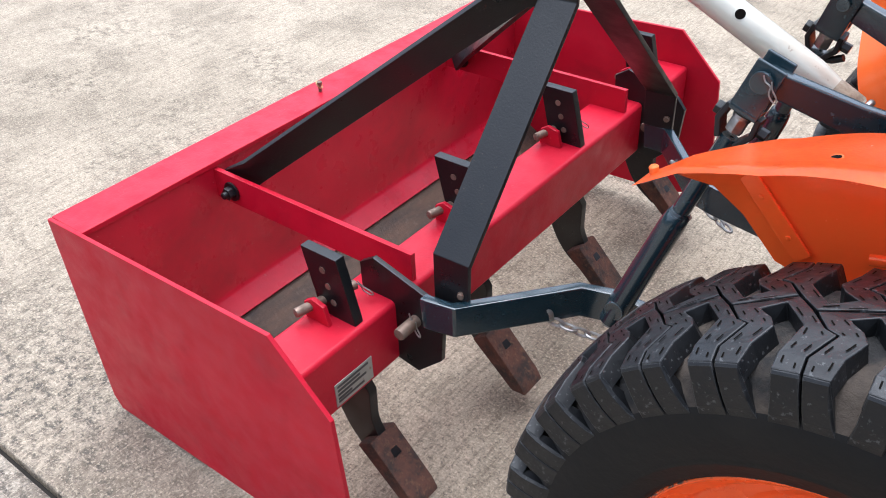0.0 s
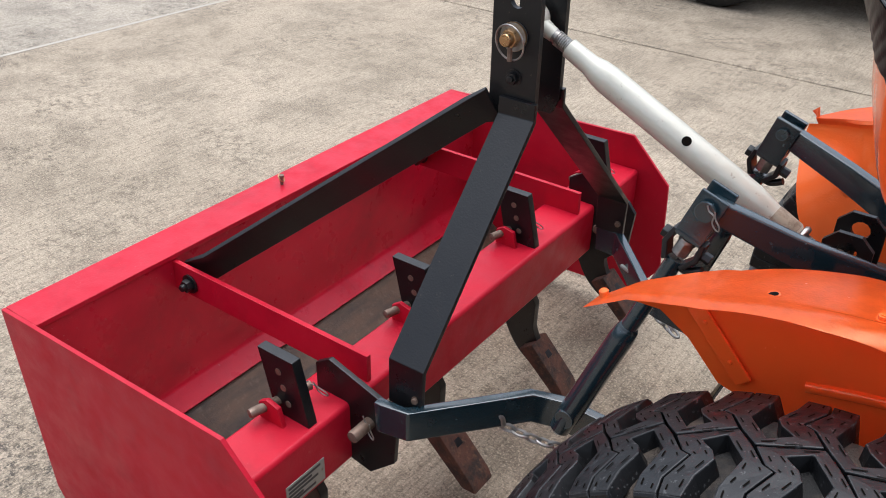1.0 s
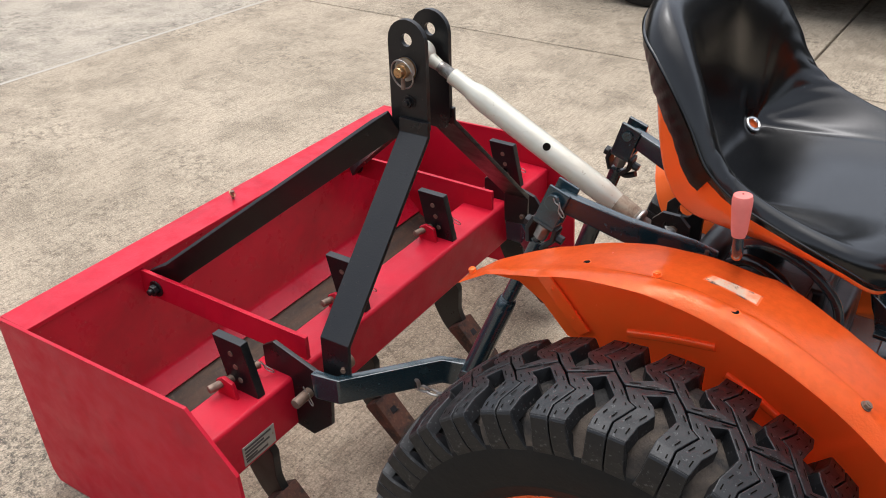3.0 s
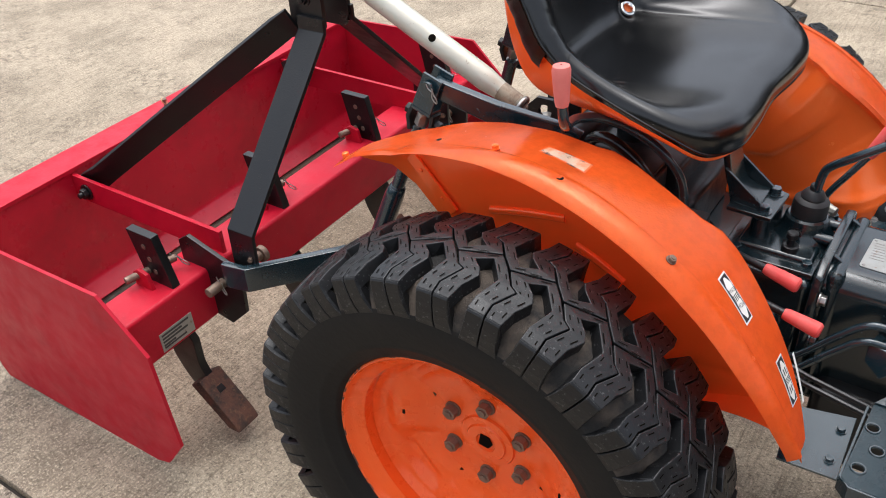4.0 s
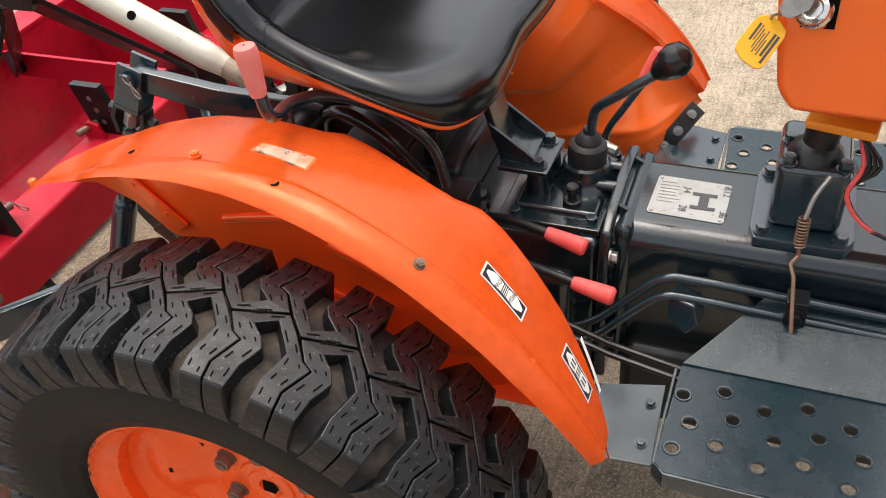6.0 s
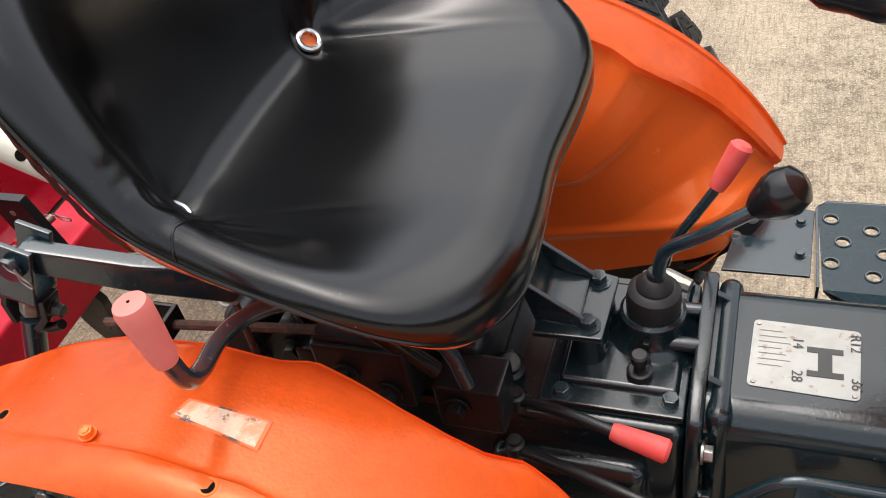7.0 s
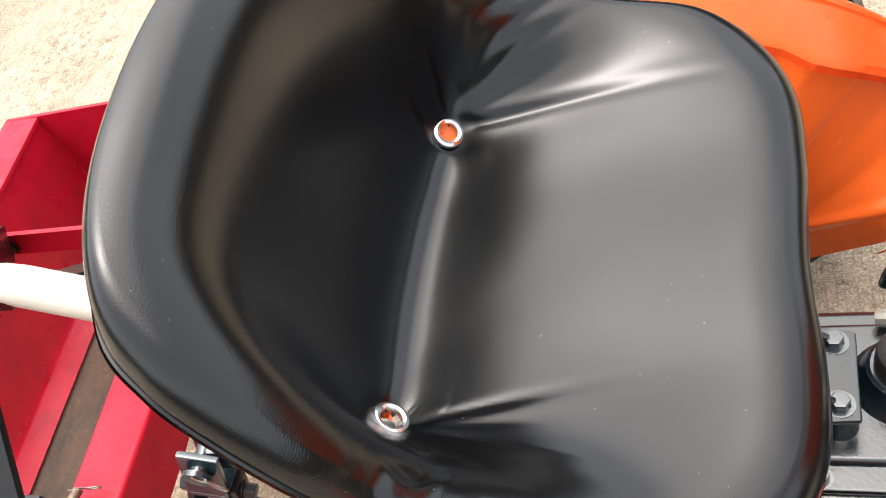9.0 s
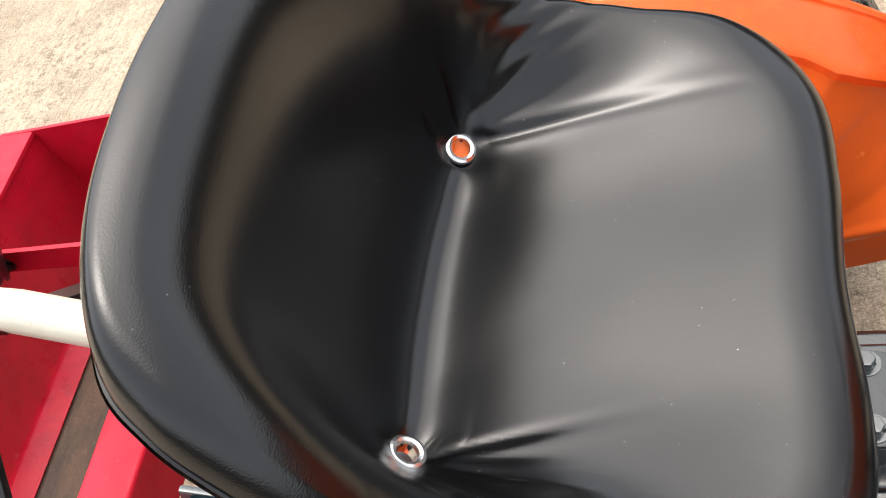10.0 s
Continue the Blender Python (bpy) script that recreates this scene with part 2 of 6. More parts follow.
m_.mix(m_.noise(40, 4, 0.6, 0.4, 0.7), (0.75, 0.17, 0.14), amount=0.5)
RED_GRIP = m_.done()
m_ = Mat("pink_faded_rubber", (0.78, 0.20, 0.17), 0.65)
m_.mix(m_.noise(40, 4, 0.6, 0.4, 0.7), (0.70, 0.13, 0.11), amount=0.5)
PINK_GRIP = m_.done()
PLASTIC = Mat("black_plastic", (0.01, 0.01, 0.011), 0.22).done()
BOOT = Mat("black_rubber_boot", (0.014, 0.014, 0.015), 0.55).done()
m_ = Mat("aluminium_plate", (0.40, 0.40, 0.375), 0.34, 0.55)
m_.mix(m_.noise(30, 5, 0.6, 0.45, 0.7), (0.30, 0.285, 0.25), amount=0.6).mix(m_.noise(90, 4, 0.6, 0.62, 0.68), (0.22, 0.11, 0.05), amount=0.6)
PLATE = m_.done()
m_ = Mat("printed_ink", (0.05, 0.05, 0.05), 0.5)
INK = m_.done()
DECAL_WHITE = paint("white_decal", (0.68, 0.66, 0.62), 0.4, (0.4, 0.33, 0.28), 0.3, (0.5, 0.2, 0.1), coat=0)
FADED = Mat("faded_ink", (0.30, 0.28, 0.25), 0.6).done()
DECAL_BLACK = Mat("black_decal", (0.015, 0.015, 0.016), 0.35).done()
m_ = Mat("peeled_decal", (0.60, 0.42, 0.30), 0.45)
m_.mix(m_.noise(26, 6, 0.75, 0.44, 0.56), (0.80, 0.17, 0.06), amount=0.8).mix(m_.noise(60, 5, 0.7, 0.56, 0.60), (0.10, 0.06, 0.045), amount=0.8)
PEELED = m_.done()
m_ = Mat("peeled_decal_border", (0.06, 0.045, 0.04), 0.5)
m_.mix(m_.noise(40, 5, 0.7, 0.42, 0.50), (0.88, 0.13, 0.02))
PEELED_EDGE = m_.done()
m_ = Mat("yellow_tag", (0.85, 0.42, 0.01), 0.45)
m_.mix(m_.noise(30, 4, 0.6, 0.4, 0.7), (0.8, 0.36, 0.02), amount=0.5)
YELLOW = m_.done()
DARK = Mat("dark_gap", (0.006, 0.005, 0.004), 0.95, spec=0.05).done()
SPRING = steel("brown_spring_steel", (0.28, 0.17, 0.11), 0.5, (0.15, 0.08, 0.05), 0.7)


# ---- building helpers ----
V = Vector
INVERSE = {}


def thing(name, label, category, base=(0, 0, 0), group="", kind=""):
    ob = new(name)
    ob.location = base
    ob.empty_display_size = 0.1
    INVERSE[name_of(ob)] = Matrix.Translation(base).inverted()
    return tagged(ob, label, category, group, kind)


def name_of(ob):
    return ob.name


def finish(name, bm, mat, parent=None, label="", angle=38):
    me = bpy.data.meshes.new(name)
    bmesh.ops.recalc_face_normals(bm, faces=bm.faces)
    bm.to_mesh(me)
    bm.free()
    for p in me.polygons:
        p.use_smooth = True
    me.set_sharp_from_angle(angle=radians(angle))
    for m in mat if isinstance(mat, (list, tuple)) else (mat,):
        me.materials.append(m)
    ob = new(name, me)
    if len(me.polygons) < 20000 and name != "concrete_slab":
        even = ob.modifiers.new("even", "WEIGHTED_NORMAL")
        even.keep_sharp, even.weight = True, 60
    if parent is not None:
        ob.parent = parent
        if parent.name in INVERSE:
            ob.matrix_parent_inverse = INVERSE[parent.name]
    if label:
        tagged(ob, label)
    return ob


def part(name, bm, mat, parent, label="", angle=38):
    return finish(name, bm, mat, parent, label, angle)


def bevel(bm, offset, segments=2, sharp=25):
    if offset > 0:
        bm.normal_update()
        edges = [e for e in bm.edges if len(e.link_faces) == 2 and e.calc_face_angle(0) > radians(sharp)]
        bmesh.ops.bevel(bm, geom=edges, offset=offset, segments=segments, affect="EDGES", clamp_overlap=True, profile=0.5)
    return bm


def prism(points, way, round_by=0.002, bm=None, segments=2):
    """A polygon in space drawn out along a vector."""
    bm = bm or bmesh.new()
    a = [bm.verts.new(V(p)) for p in points]
    b = [bm.verts.new(V(p) + V(way)) for p in points]
    n = len(a)
    bm.faces.new(a)
    bm.faces.new(b[::-1])
    for i in range(n):
        bm.faces.new((a[i], b[i], b[(i + 1) % n], a[(i + 1) % n]))
    bmesh.ops.recalc_face_normals(bm, faces=bm.faces)
    return bevel(bm, round_by, segments)


def block(lo, hi, round_by=0.003, segments=2):
    (x0, y0, z0), (x1, y1, z1) = lo, hi
    return prism([(x0, y0, z0), (x1, y0, z0), (x1, y1, z0), (x0, y1, z0)], (0, 0, z1 - z0), round_by, segments=segments)


def loft(rings, closed=True, caps=True, bm=None):
    """Join rings of points, each with the same count."""
    bm = bm or bmesh.new()
    rows = [[bm.verts.new(V(p)) for p in r] for r in rings]
    n = len(rows[0])
    for a, b in zip(rows, rows[1:]):
        for i in range(n if closed else n - 1):
            j = (i + 1) % n
            bm.faces.new((a[i], a[j], b[j], b[i]))
    if caps and closed:
        bm.faces.new(rows[0][::-1])
        bm.faces.new(rows[-1])
    return bm


def smooth_path(points, steps=6):
    """Catmull-Rom through the points."""
    p = [V(q) for q in points]
    p = [2 * p[0] - p[1]] + p + [2 * p[-1] - p[-2]]
    out = []
    for i in range(1, len(p) - 2):
        for k in range(steps):
            t = k / steps
            out.append(0.5 * (2 * p[i] + (p[i + 1] - p[i - 1]) * t + (2 * p[i - 1] - 5 * p[i] + 4 * p[i + 1] - p[i + 2]) * t * t + (3 * p[i] - p[i - 1] - 3 * p[i + 1] + p[i + 2]) * t ** 3))
    return out + [p[-2]]


def tube(points, radius, n=14, steps=0, bm=None, caps=True):
    """A round rod along a path; radius may be a list, one for each point."""
    pts = smooth_path(points, steps) if steps else [V(p) for p in points]
    radii = radius if isinstance(radius, (list, tuple)) else [radius] * len(pts)
    rings, side = [], None
    for i, p in enumerate(pts):
        t = (pts[min(i + 1, len(pts) - 1)] - pts[max(i - 1, 0)]).normalized()
        if side is None:
            side = t.orthogonal().normalized()
        side = (side - t * side.dot(t)).normalized()
        up = t.cross(side)
        rings.append([p + (side * math.cos(a) + up * math.sin(a)) * radii[i] for a in (2 * math.pi * k / n for k in range(n))])
    return loft(rings, True, caps, bm)


def bar(points, across, width, thick, round_by=0.002, steps=0):
    """A flat bar along a path. across: the direction of its width, fixed or one for each point."""
    pts = smooth_path(points, steps) if steps else [V(p) for p in points]
    rings = []
    for i, p in enumerate(pts):
        t = (pts[min(i + 1, len(pts) - 1)] - pts[max(i - 1, 0)]).normalized()
        w = V(across[i]) if isinstance(across[0], (list, tuple, Vector)) else V(across)
        w = (w - t * w.dot(t)).normalized()
        h = t.cross(w)
        a = width[i] if isinstance(width, (list, tuple)) else width
        rings.append([p + w * (sx * a / 2) + h * (sy * thick / 2) for sx, sy in ((-1, -1), (1, -1), (1, 1), (-1, 1))])
    return bevel(loft(rings), round_by, 2, 40)


def lathe(profile, origin, axis, n=32, caps=True):
    """Turn (radius, height) pairs about an axis."""
    axis = V(axis).normalized()
    u = axis.orthogonal().normalized()
    w = axis.cross(u)
    return loft([[V(origin) + axis * h + (u * math.cos(a) + w * math.sin(a)) * max(r, 1e-5) for a in (2 * math.pi * k / n for k in range(n))] for r, h in profile], True, caps)


def joined(*bms):
    out = bmesh.new()
    for b in bms:
        me = bpy.data.meshes.new("t")
        b.to_mesh(me)
        b.free()
        out.from_mesh(me)
        bpy.data.meshes.remove(me)
    return out


def hexbolt(origin, axis, r=0.009, h=0.008, washer=1.5, turn=0.2, stud=0.0):
    """A hexagonal head on a washer."""
    axis = V(axis).normalized()
    u = axis.orthogonal().normalized()
    u = (Matrix.Rotation(turn, 3, axis) @ u).normalized()
    w = axis.cross(u)
    o = V(origin)
    six = [o + axis * h * 0.25 + (u * math.cos(a) + w * math.sin(a)) * r for a in (math.pi * k / 3 for k in range(6))]
    head = prism(six, axis * h, r * 0.12)
    out = [head, lathe([(r * washer, 0), (r * washer, h * 0.25)], o, axis, 20)]
    if stud:
        out.append(lathe([(r * 0.55, h), (r * 0.55, h + stud), (r * 0.4, h + stud * 1.15)], o, axis, 12))
    return joined(*out)


def ring(center, axis, big, small, n=28, m=8):
    axis = V(axis).normalized()
    u = axis.orthogonal().normalized()
    w = axis.cross(u)
    rows = []
    for i in range(n + 1):
        a = 2 * math.pi * i / n
        d = u * math.cos(a) + w * math.sin(a)
        rows.append([V(center) + d * (big + small * math.cos(b)) + axis * small * math.sin(b) for b in (2 * math.pi * k / m for k in range(m))])
    bm = loft(rows, True, False)
    bmesh.ops.remove_doubles(bm, verts=bm.verts, dist=1e-5)
    return bm


def rclip(p, a, b, size=0.03, r=0.0012):
    """A bent wire spring clip through a pin at p, lying along a, opening along b."""
    p, a, b = V(p), V(a).normalized(), V(b).normalized()
    pts = [p - a * size * 0.3, p, p + a * size * 0.3 + b * size * 0.16, p + a * size * 0.6 - b * size * 0.02, p + a * size * 0.95 + b * size * 0.02,
           p + a * size * 1.1 + b * size * 0.16, p + a * size * 0.9 + b * size * 0.26, p + a * size * 0.5 + b * size * 0.2, p + a * size * 0.1 + b * size * 0.28]
    return tube(pts, r, 6, 4)


def helix(a, b, radius, turns, wire, n=10):
    a, b = V(a), V(b)
    d = (b - a).normalized()
    u = d.orthogonal().normalized()
    w = d.cross(u)
    k = int(turns * n)
    return tube([a + (b - a) * i / k + (u * math.cos(2 * math.pi * i / n) + w * math.sin(2 * math.pi * i / n)) * radius for i in range(k + 1)], wire, 6)


def drilled(outline, holes, origin, ex, ey, thick, round_by=0.001, n=12):
    """A plate with round holes through it: outline and holes (x, y, r) in the plane of ex and ey."""
    o, ex, ey = V(origin), V(ex), V(ey)
    ez = ex.cross(ey).normalized()
    bm = bmesh.new()
    loops = [[bm.verts.new(o + ex * x + ey * y) for x, y in outline]]
    for hx, hy, r in holes:
        loops.append([bm.verts.new(o + ex * (hx + r * math.cos(2 * math.pi * k / n)) + ey * (hy + r * math.sin(2 * math.pi * k / n))) for k in range(n)])
    edges = [bm.edges.new((l[i], l[(i + 1) % len(l)])) for l in loops for i in range(len(l))]
    bmesh.ops.triangle_fill(bm, edges=edges, use_beauty=True)
    top = bmesh.ops.extrude_face_region(bm, geom=bm.faces[:])
    bmesh.ops.translate(bm, verts=[v for v in top["geom"] if isinstance(v, bmesh.types.BMVert)], vec=ez * thick)
    bmesh.ops.recalc_face_normals(bm, faces=bm.faces)
    return bm


# ---- ground: concrete slabs over a dark bed ----
def slab(parent, x0, y0, x1, y1, mat):
    return part("concrete_slab", block((x0, y0, -0.12), (x1, y1, 0.0), 0.006), mat, parent)


bm = bmesh.new()
for x, y in ((-400, -400), (400, -400), (400, 400), (-400, 400)):
    bm.verts.new((x, y, -0.022))
bm.faces.new(bm.verts)
ground = tagged(finish("ground", bm, JOINT), "grey weathered concrete yard with dark joints", "ground", kind="structure")
GAP = 0.006
XS_NEAR, XS_MID, XS_FAR = (-9.0, -3.85, -0.385, 3.1, 9.0), (-9.0, -3.85, -0.39, 3.1, 9.0), (-9.0, -4.2, -0.585, 3.1, 9.0)
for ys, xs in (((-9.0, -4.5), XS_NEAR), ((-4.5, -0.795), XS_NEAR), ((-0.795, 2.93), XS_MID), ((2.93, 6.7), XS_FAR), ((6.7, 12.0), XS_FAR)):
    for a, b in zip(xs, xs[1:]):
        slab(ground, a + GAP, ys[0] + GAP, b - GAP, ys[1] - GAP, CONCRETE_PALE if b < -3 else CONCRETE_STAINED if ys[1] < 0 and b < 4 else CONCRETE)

for x0, y0, x1, y1 in ((-400, -400, -9.02, 400), (9.02, -400, 400, 400), (-9.0, -400, 9.0, -9.02), (-9.0, 12.02, 9.0, 400)):
    slab(ground, x0, y0, x1, y1, CONCRETE)
part("joint_filler", block((-3.85 - 0.012, -4.5, -0.02), (-3.85 + 0.012, 6.6, 0.0015), 0), PALE_LINE, ground)


# plain walls added round the yard, out of view, to darken low reflections
for x0, y0, x1, y1, high, name in ((-10.0, 7.4, 4.4, 7.7, 3.0, "unseen_wall_north"), (-10.0, -8.3, 4.4, -8.0, 2.0, "unseen_wall_south"), (4.4, -8.3, 4.7, 7.7, 1.6, "unseen_wall_east"), (-10.3, -8.3, -10.0, 7.7, 2.4, "unseen_wall_west")):
    tagged(finish(name, block((x0, y0, 0.0), (x1, y1, high), 0.01), UNSEEN_WALL), "plain dark unseen wall added round the yard to darken low reflections", "wall", kind="structure")


# ---- box blade ----
blade = new("box_blade")
blade.matrix_basis = pose(-0.9, 0.06, 0.4, 1.25, 0, 0.4) @ Matrix.Translation((0.9, 0, -0.4))
tagged(blade, "red box blade with black A-frame and four ripper shanks", "box blade")
W = 0.659
PROFILE = [(-1.306, 0.458), (-0.757, 0.473), (-0.651, 0.367), (-0.638, 0.133), (-0.70, 0.05), (-0.74, 0.036), (-1.27, 0.022), (-1.287, 0.05)]
for side in (-1, 1):
    part("end_plate", prism([(x, side * W, z) for x, z in PROFILE], (0, side * -0.008, 0), 0.0012), RED, blade)


def sheet(name, line, y0, y1, thick, mat, parent, label=""):
    """A bent sheet that follows a line in x and z, from y0 to y1."""
    pts = [V((x, 0, z)) for x, z in line]
    out = []
    for i, p in enumerate(pts):
        t = (pts[min(i + 1, len(pts) - 1)] - pts[max(i - 1, 0)]).normalized()
        out.append(p + V((t.z, 0, -t.x)) * thick)
    ring = [(p.x, p.z) for p in pts] + [(p.x, p.z) for p in out[::-1]]
    return part(name, prism([(x, y0, z) for x, z in ring], (0, y1 - y0, 0), 0.0015), mat, parent, label)


Y0, Y1 = -W + 0.008, W - 0.008
sheet("moldboard", [(-1.222, 0.452), (-1.224, 0.30), (-1.223, 0.20), (-1.219, 0.170), (-1.213, 0.156), (-1.196, 0.140), (-1.180, 0.127)], Y0, Y1, 0.008, RED_WORN, blade)
part("top_flange", block((-1.306, Y0, 0.448), (-1.216, Y1, 0.459), 0.0025), RED, blade)
part("rear_flange_lip", block((-1.306, Y0, 0.39), (-1.298, Y1, 0.446), 0.002), RED, blade)
sheet("cutting_edge", [(-1.190, 0.122), (-1.03, 0.022)], Y0, Y1, 0.014, EDGE, blade, "worn brown steel cutting edge")
# shank tube with its decal
TX0, TX1, TZ0, TZ1 = -0.83, -0.73, 0.268, 0.39
part("shank_tube", block((TX0, Y0, TZ0), (TX1, Y1, TZ1), 0.009, 3), RED, blade)
plate = part("maker_plate", block((TX1, -0.575, 0.279), (TX1 + 0.0015, -0.49, 0.325), 0.0008), PLATE, blade, "worn aluminium plate with unreadable print")
for k, (w, y) in enumerate(((0.070, 0.316), (0.05, 0.308), (0.064, 0.300), (0.03, 0.292), (0.058, 0.286))):
    part("print_bar", block((TX1 + 0.0014, -0.57, y), (TX1 + 0.0021, -0.57 + w, y + 0.0042), 0), INK, plate)
# crossbars from the moldboard to the tube
BAR_Y = (-0.362, 0.358)
for y in BAR_Y:
    part("crossbar", bar([(-1.225, y, 0.412), (-0.74, y, 0.412)], (0, 0, 1), 0.062, 0.010, 0.0015), RED, blade)
    part("brace_bolt", hexbolt((-1.175, y - 0.006, 0.41), (0, -1, 0), 0.013, 0.012, 1.5, stud=0.01), BLACK, blade)
# hitch ears: one plate each side of each lower link
for s, y in ((-1, BAR_Y[0]), (1, BAR_Y[1])):
    for k in ((0,) if s < 0 else (1,)):
        yy = y - 0.062 if k == 0 else y + 0.012
        if s > 0:
            yy = y - 0.030 if k == 0 else y + 0.058
        ear = [(-0.80, yy, 0.44), (-0.770, yy, 0.460), (-0.652, yy, 0.424), (-0.632, yy, 0.40), (-0.640, yy, 0.31), (-0.690, yy, 0.262), (-0.76, yy, 0.275), (-0.80, yy, 0.33)]
        part("hitch_ear", prism(ear, (0, 0.010, 0), 0.0015), BLACK, blade)
    a, b = (y - 0.105, y + 0.045) if s < 0 else (y - 0.010, y + 0.105)
    pin = part("hitch_pin", lathe([(0.0, a - 0.001), (0.0095, a), (0.0105, a + 0.003), (0.0105, b), (0.018, b), (0.018, b + 0.012)], (-0.688, 0, 0.372), (0, 1, 0), 20), PIN, blade, "rust-brown steel hitch pin")
    part("spring_clip", rclip((-0.688, y - 0.074 if s < 0 else y + 0.045, 0.384), (0.35, 0, -1), (1, 0, 0), 0.03, 0.0013), STEEL, pin)

# A-frame: two mast plates, two front legs, two rear braces
for s in (-1, 1):
    y = -0.060 + s * 0.038 - 0.004
    mast = [(-0.696, 0.80), (-0.696, 0.976)] + [(-0.6545 + 0.0415 * math.cos(a), 0.976 + 0.0415 * math.sin(a)) for a in (math.pi * k / 10 for k in range(9, 0, -1))] + [(-0.613, 0.976), (-0.613, 0.81), (-0.626, 0.785), (-0.68, 0.785)]
    holes = [(-0.6545, 0.980, 0.0125), (-0.6545, 0.927, 0.0125)]
    mast_plate = part("mast_plate", drilled(mast, holes, (0, y + 0.008, 0), (1, 0, 0), (0, 0, 1), 0.010), BLACK, blade)
    part("mast_bolt", hexbolt((-0.653, y + (-0.002 if s < 0 else 0.008), 0.862), (0, s, 0), 0.010, 0.008, 1.35, stud=0.006), BLACK, mast_plate)
    foot_y = -0.398 if s < 0 else 0.285
    top = V((-0.640, y + s * 0.008, 0.80))
    knee = V((-0.632, foot_y, 0.497))
    leg = [top + V((0, -s * 0.002, 0.03)), top, knee, V((-0.632, foot_y + s * 0.003, 0.418))]
    part("front_leg", bar(leg, (1, 0, 0.0), [0.066, 0.066, 0.066, 0.062], 0.010, 0.0015), BLACK, blade)
    part("leg_bolt", hexbolt((-0.612, foot_y - 0.006, 0.445), (0.3, -1, 0), 0.0055, 0.005, 1.2), PIN, blade)
    brace = [V((-0.68, y + s * 0.012, 0.815)), V((-0.71, y + s * 0.02, 0.80)), V((-1.135, (BAR_Y[0] + 0.028) if s < 0 else (BAR_Y[1] - 0.028), 0.455)), V((-1.19, (BAR_Y[0] + 0.02) if s < 0 else (BAR_Y[1] - 0.02), 0.415))]
    part("rear_brace", bar(brace, (0.6, 0, 1), 0.062, 0.010, 0.0015), BLACK, blade)
# mast pin with its ring
mast_pin = part("mast_pin", joined(lathe([(0.009, -0.135), (0.011, -0.131), (0.011, 0.0), (0.016, 0.0), (0.016, 0.01)], (-0.6545, 0, 0.927), (0, 1, 0), 20),
                                   hexbolt((-0.6545, -0.108, 0.927), (0, -1, 0), 0.015, 0.014, 1.5)), BRASS, blade, "brass-coloured top link pin")
part("pin_ring", ring((-0.652, -0.124, 0.922), (0.15, 1, 0.1), 0.027, 0.0016), STEEL, mast_pin)
part("pin_key", tube([(-0.654, -0.120, 0.934), (-0.650, -0.125, 0.894)], 0.004, 8), PIN, mast_pin)
part("washer_stack", lathe([(0.022, -0.105), (0.022, -0.112)], (-0.6545, 0, 0.927), (0, 1, 0), 24), STEEL, mast_pin)

# ripper shanks
SHANK = [(-0.803, 0.505), (-0.788, 0.44), (-0.776, 0.38), (-0.770, 0.30), (-0.769, 0.24), (-0.764, 0.19), (-0.742, 0.145), (-0.700, 0.108)]


def shank(y):
    path = smooth_path([(x, 0, z) for x, z in SHANK], 4)
    widths = []
    for p in path:
        k = (0.5 - p.z) / 0.40
        widths.append(0.074 if k < 0.3 else 0.074 + 0.012 * math.sin(min(1, (k - 0.3) / 0.5) * math.pi) - max(0, k - 0.75) * 0.08)
    rings = []
    for i, p in enumerate(path):
        t = (path[min(i + 1, len(path) - 1)] - path[max(i - 1, 0)]).normalized()
        n = V((t.z, 0, -t.x))
        if p.z > 0.40:
            n = V((-1, 0, 0))
        quad = [p + n * (a * widths[i] / 2) + V((0, y + b * 0.0095, 0)) for a, b in ((-1, -1), (1, -1), (1, 1), (-1, 1))]
        for v in quad:
            if 0.262 < v.z < 0.40:
                v.x = min(max(v.x, TX0 + 0.006), TX1 - 0.006)
        rings.append(quad)
    sh = part("ripper_shank", bevel(loft(rings), 0.002, 2, 50), BLACK, blade, "black steel ripper shank with a row of holes")
    for k in range(3):
        part("shank_hole", lathe([(0.006, 0), (0.006, 0.001)], (-0.797 + 0.008 * k, y - 0.0094, 0.475 - 0.028 * k), (0, -1, 0), 12), PIN, sh)
    tooth = [(-0.748, 0.140), (-0.716, 0.164), (-0.636, 0.078), (-0.624, 0.056), (-0.656, 0.054)]
    part("tooth", prism([(x, y - 0.031, z) for x, z in tooth], (0, 0.062, 0), 0.004), RUST, sh, "rusty brown ripper tooth")
    part("shank_pin", joined(lathe([(0.0, -0.062), (0.0075, -0.06), (0.008, -0.056), (0.008, 0.05)], (-0.802, y, 0.414), (0.25, 1, 0), 16)), PIN, sh)
    part("spring_clip", rclip((-0.79, y + 0.045, 0.42), (0.7, 0.3, -0.6), (0.4, 0, 0.6), 0.034, 0.0012), STEEL, sh)
    part("pin_lug", joined(prism([(-0.822, y - 0.034, 0.389), (-0.772, y - 0.034, 0.389), (-0.780, y - 0.034, 0.425), (-0.805, y - 0.034, 0.431), (-0.822, y - 0.034, 0.42)], (0, 0.009, 0), 0.0015)), RED, blade)


for y in (-0.497, -0.168, 0.178, 0.515):
    shank(y)
# linch pin left in the flange
lp = part("flange_pin", lathe([(0.0035, 0), (0.0035, 0.02), (0.006, 0.022), (0.006, 0.026)], (-1.262, -0.035, 0.455), (0, 0, 1), 10), PIN, blade)
part("pin_ring", ring((-1.262, -0.035, 0.474), (0.6, 0.3, 0.5), 0.009, 0.0016, 18, 6), BRASS, lp)


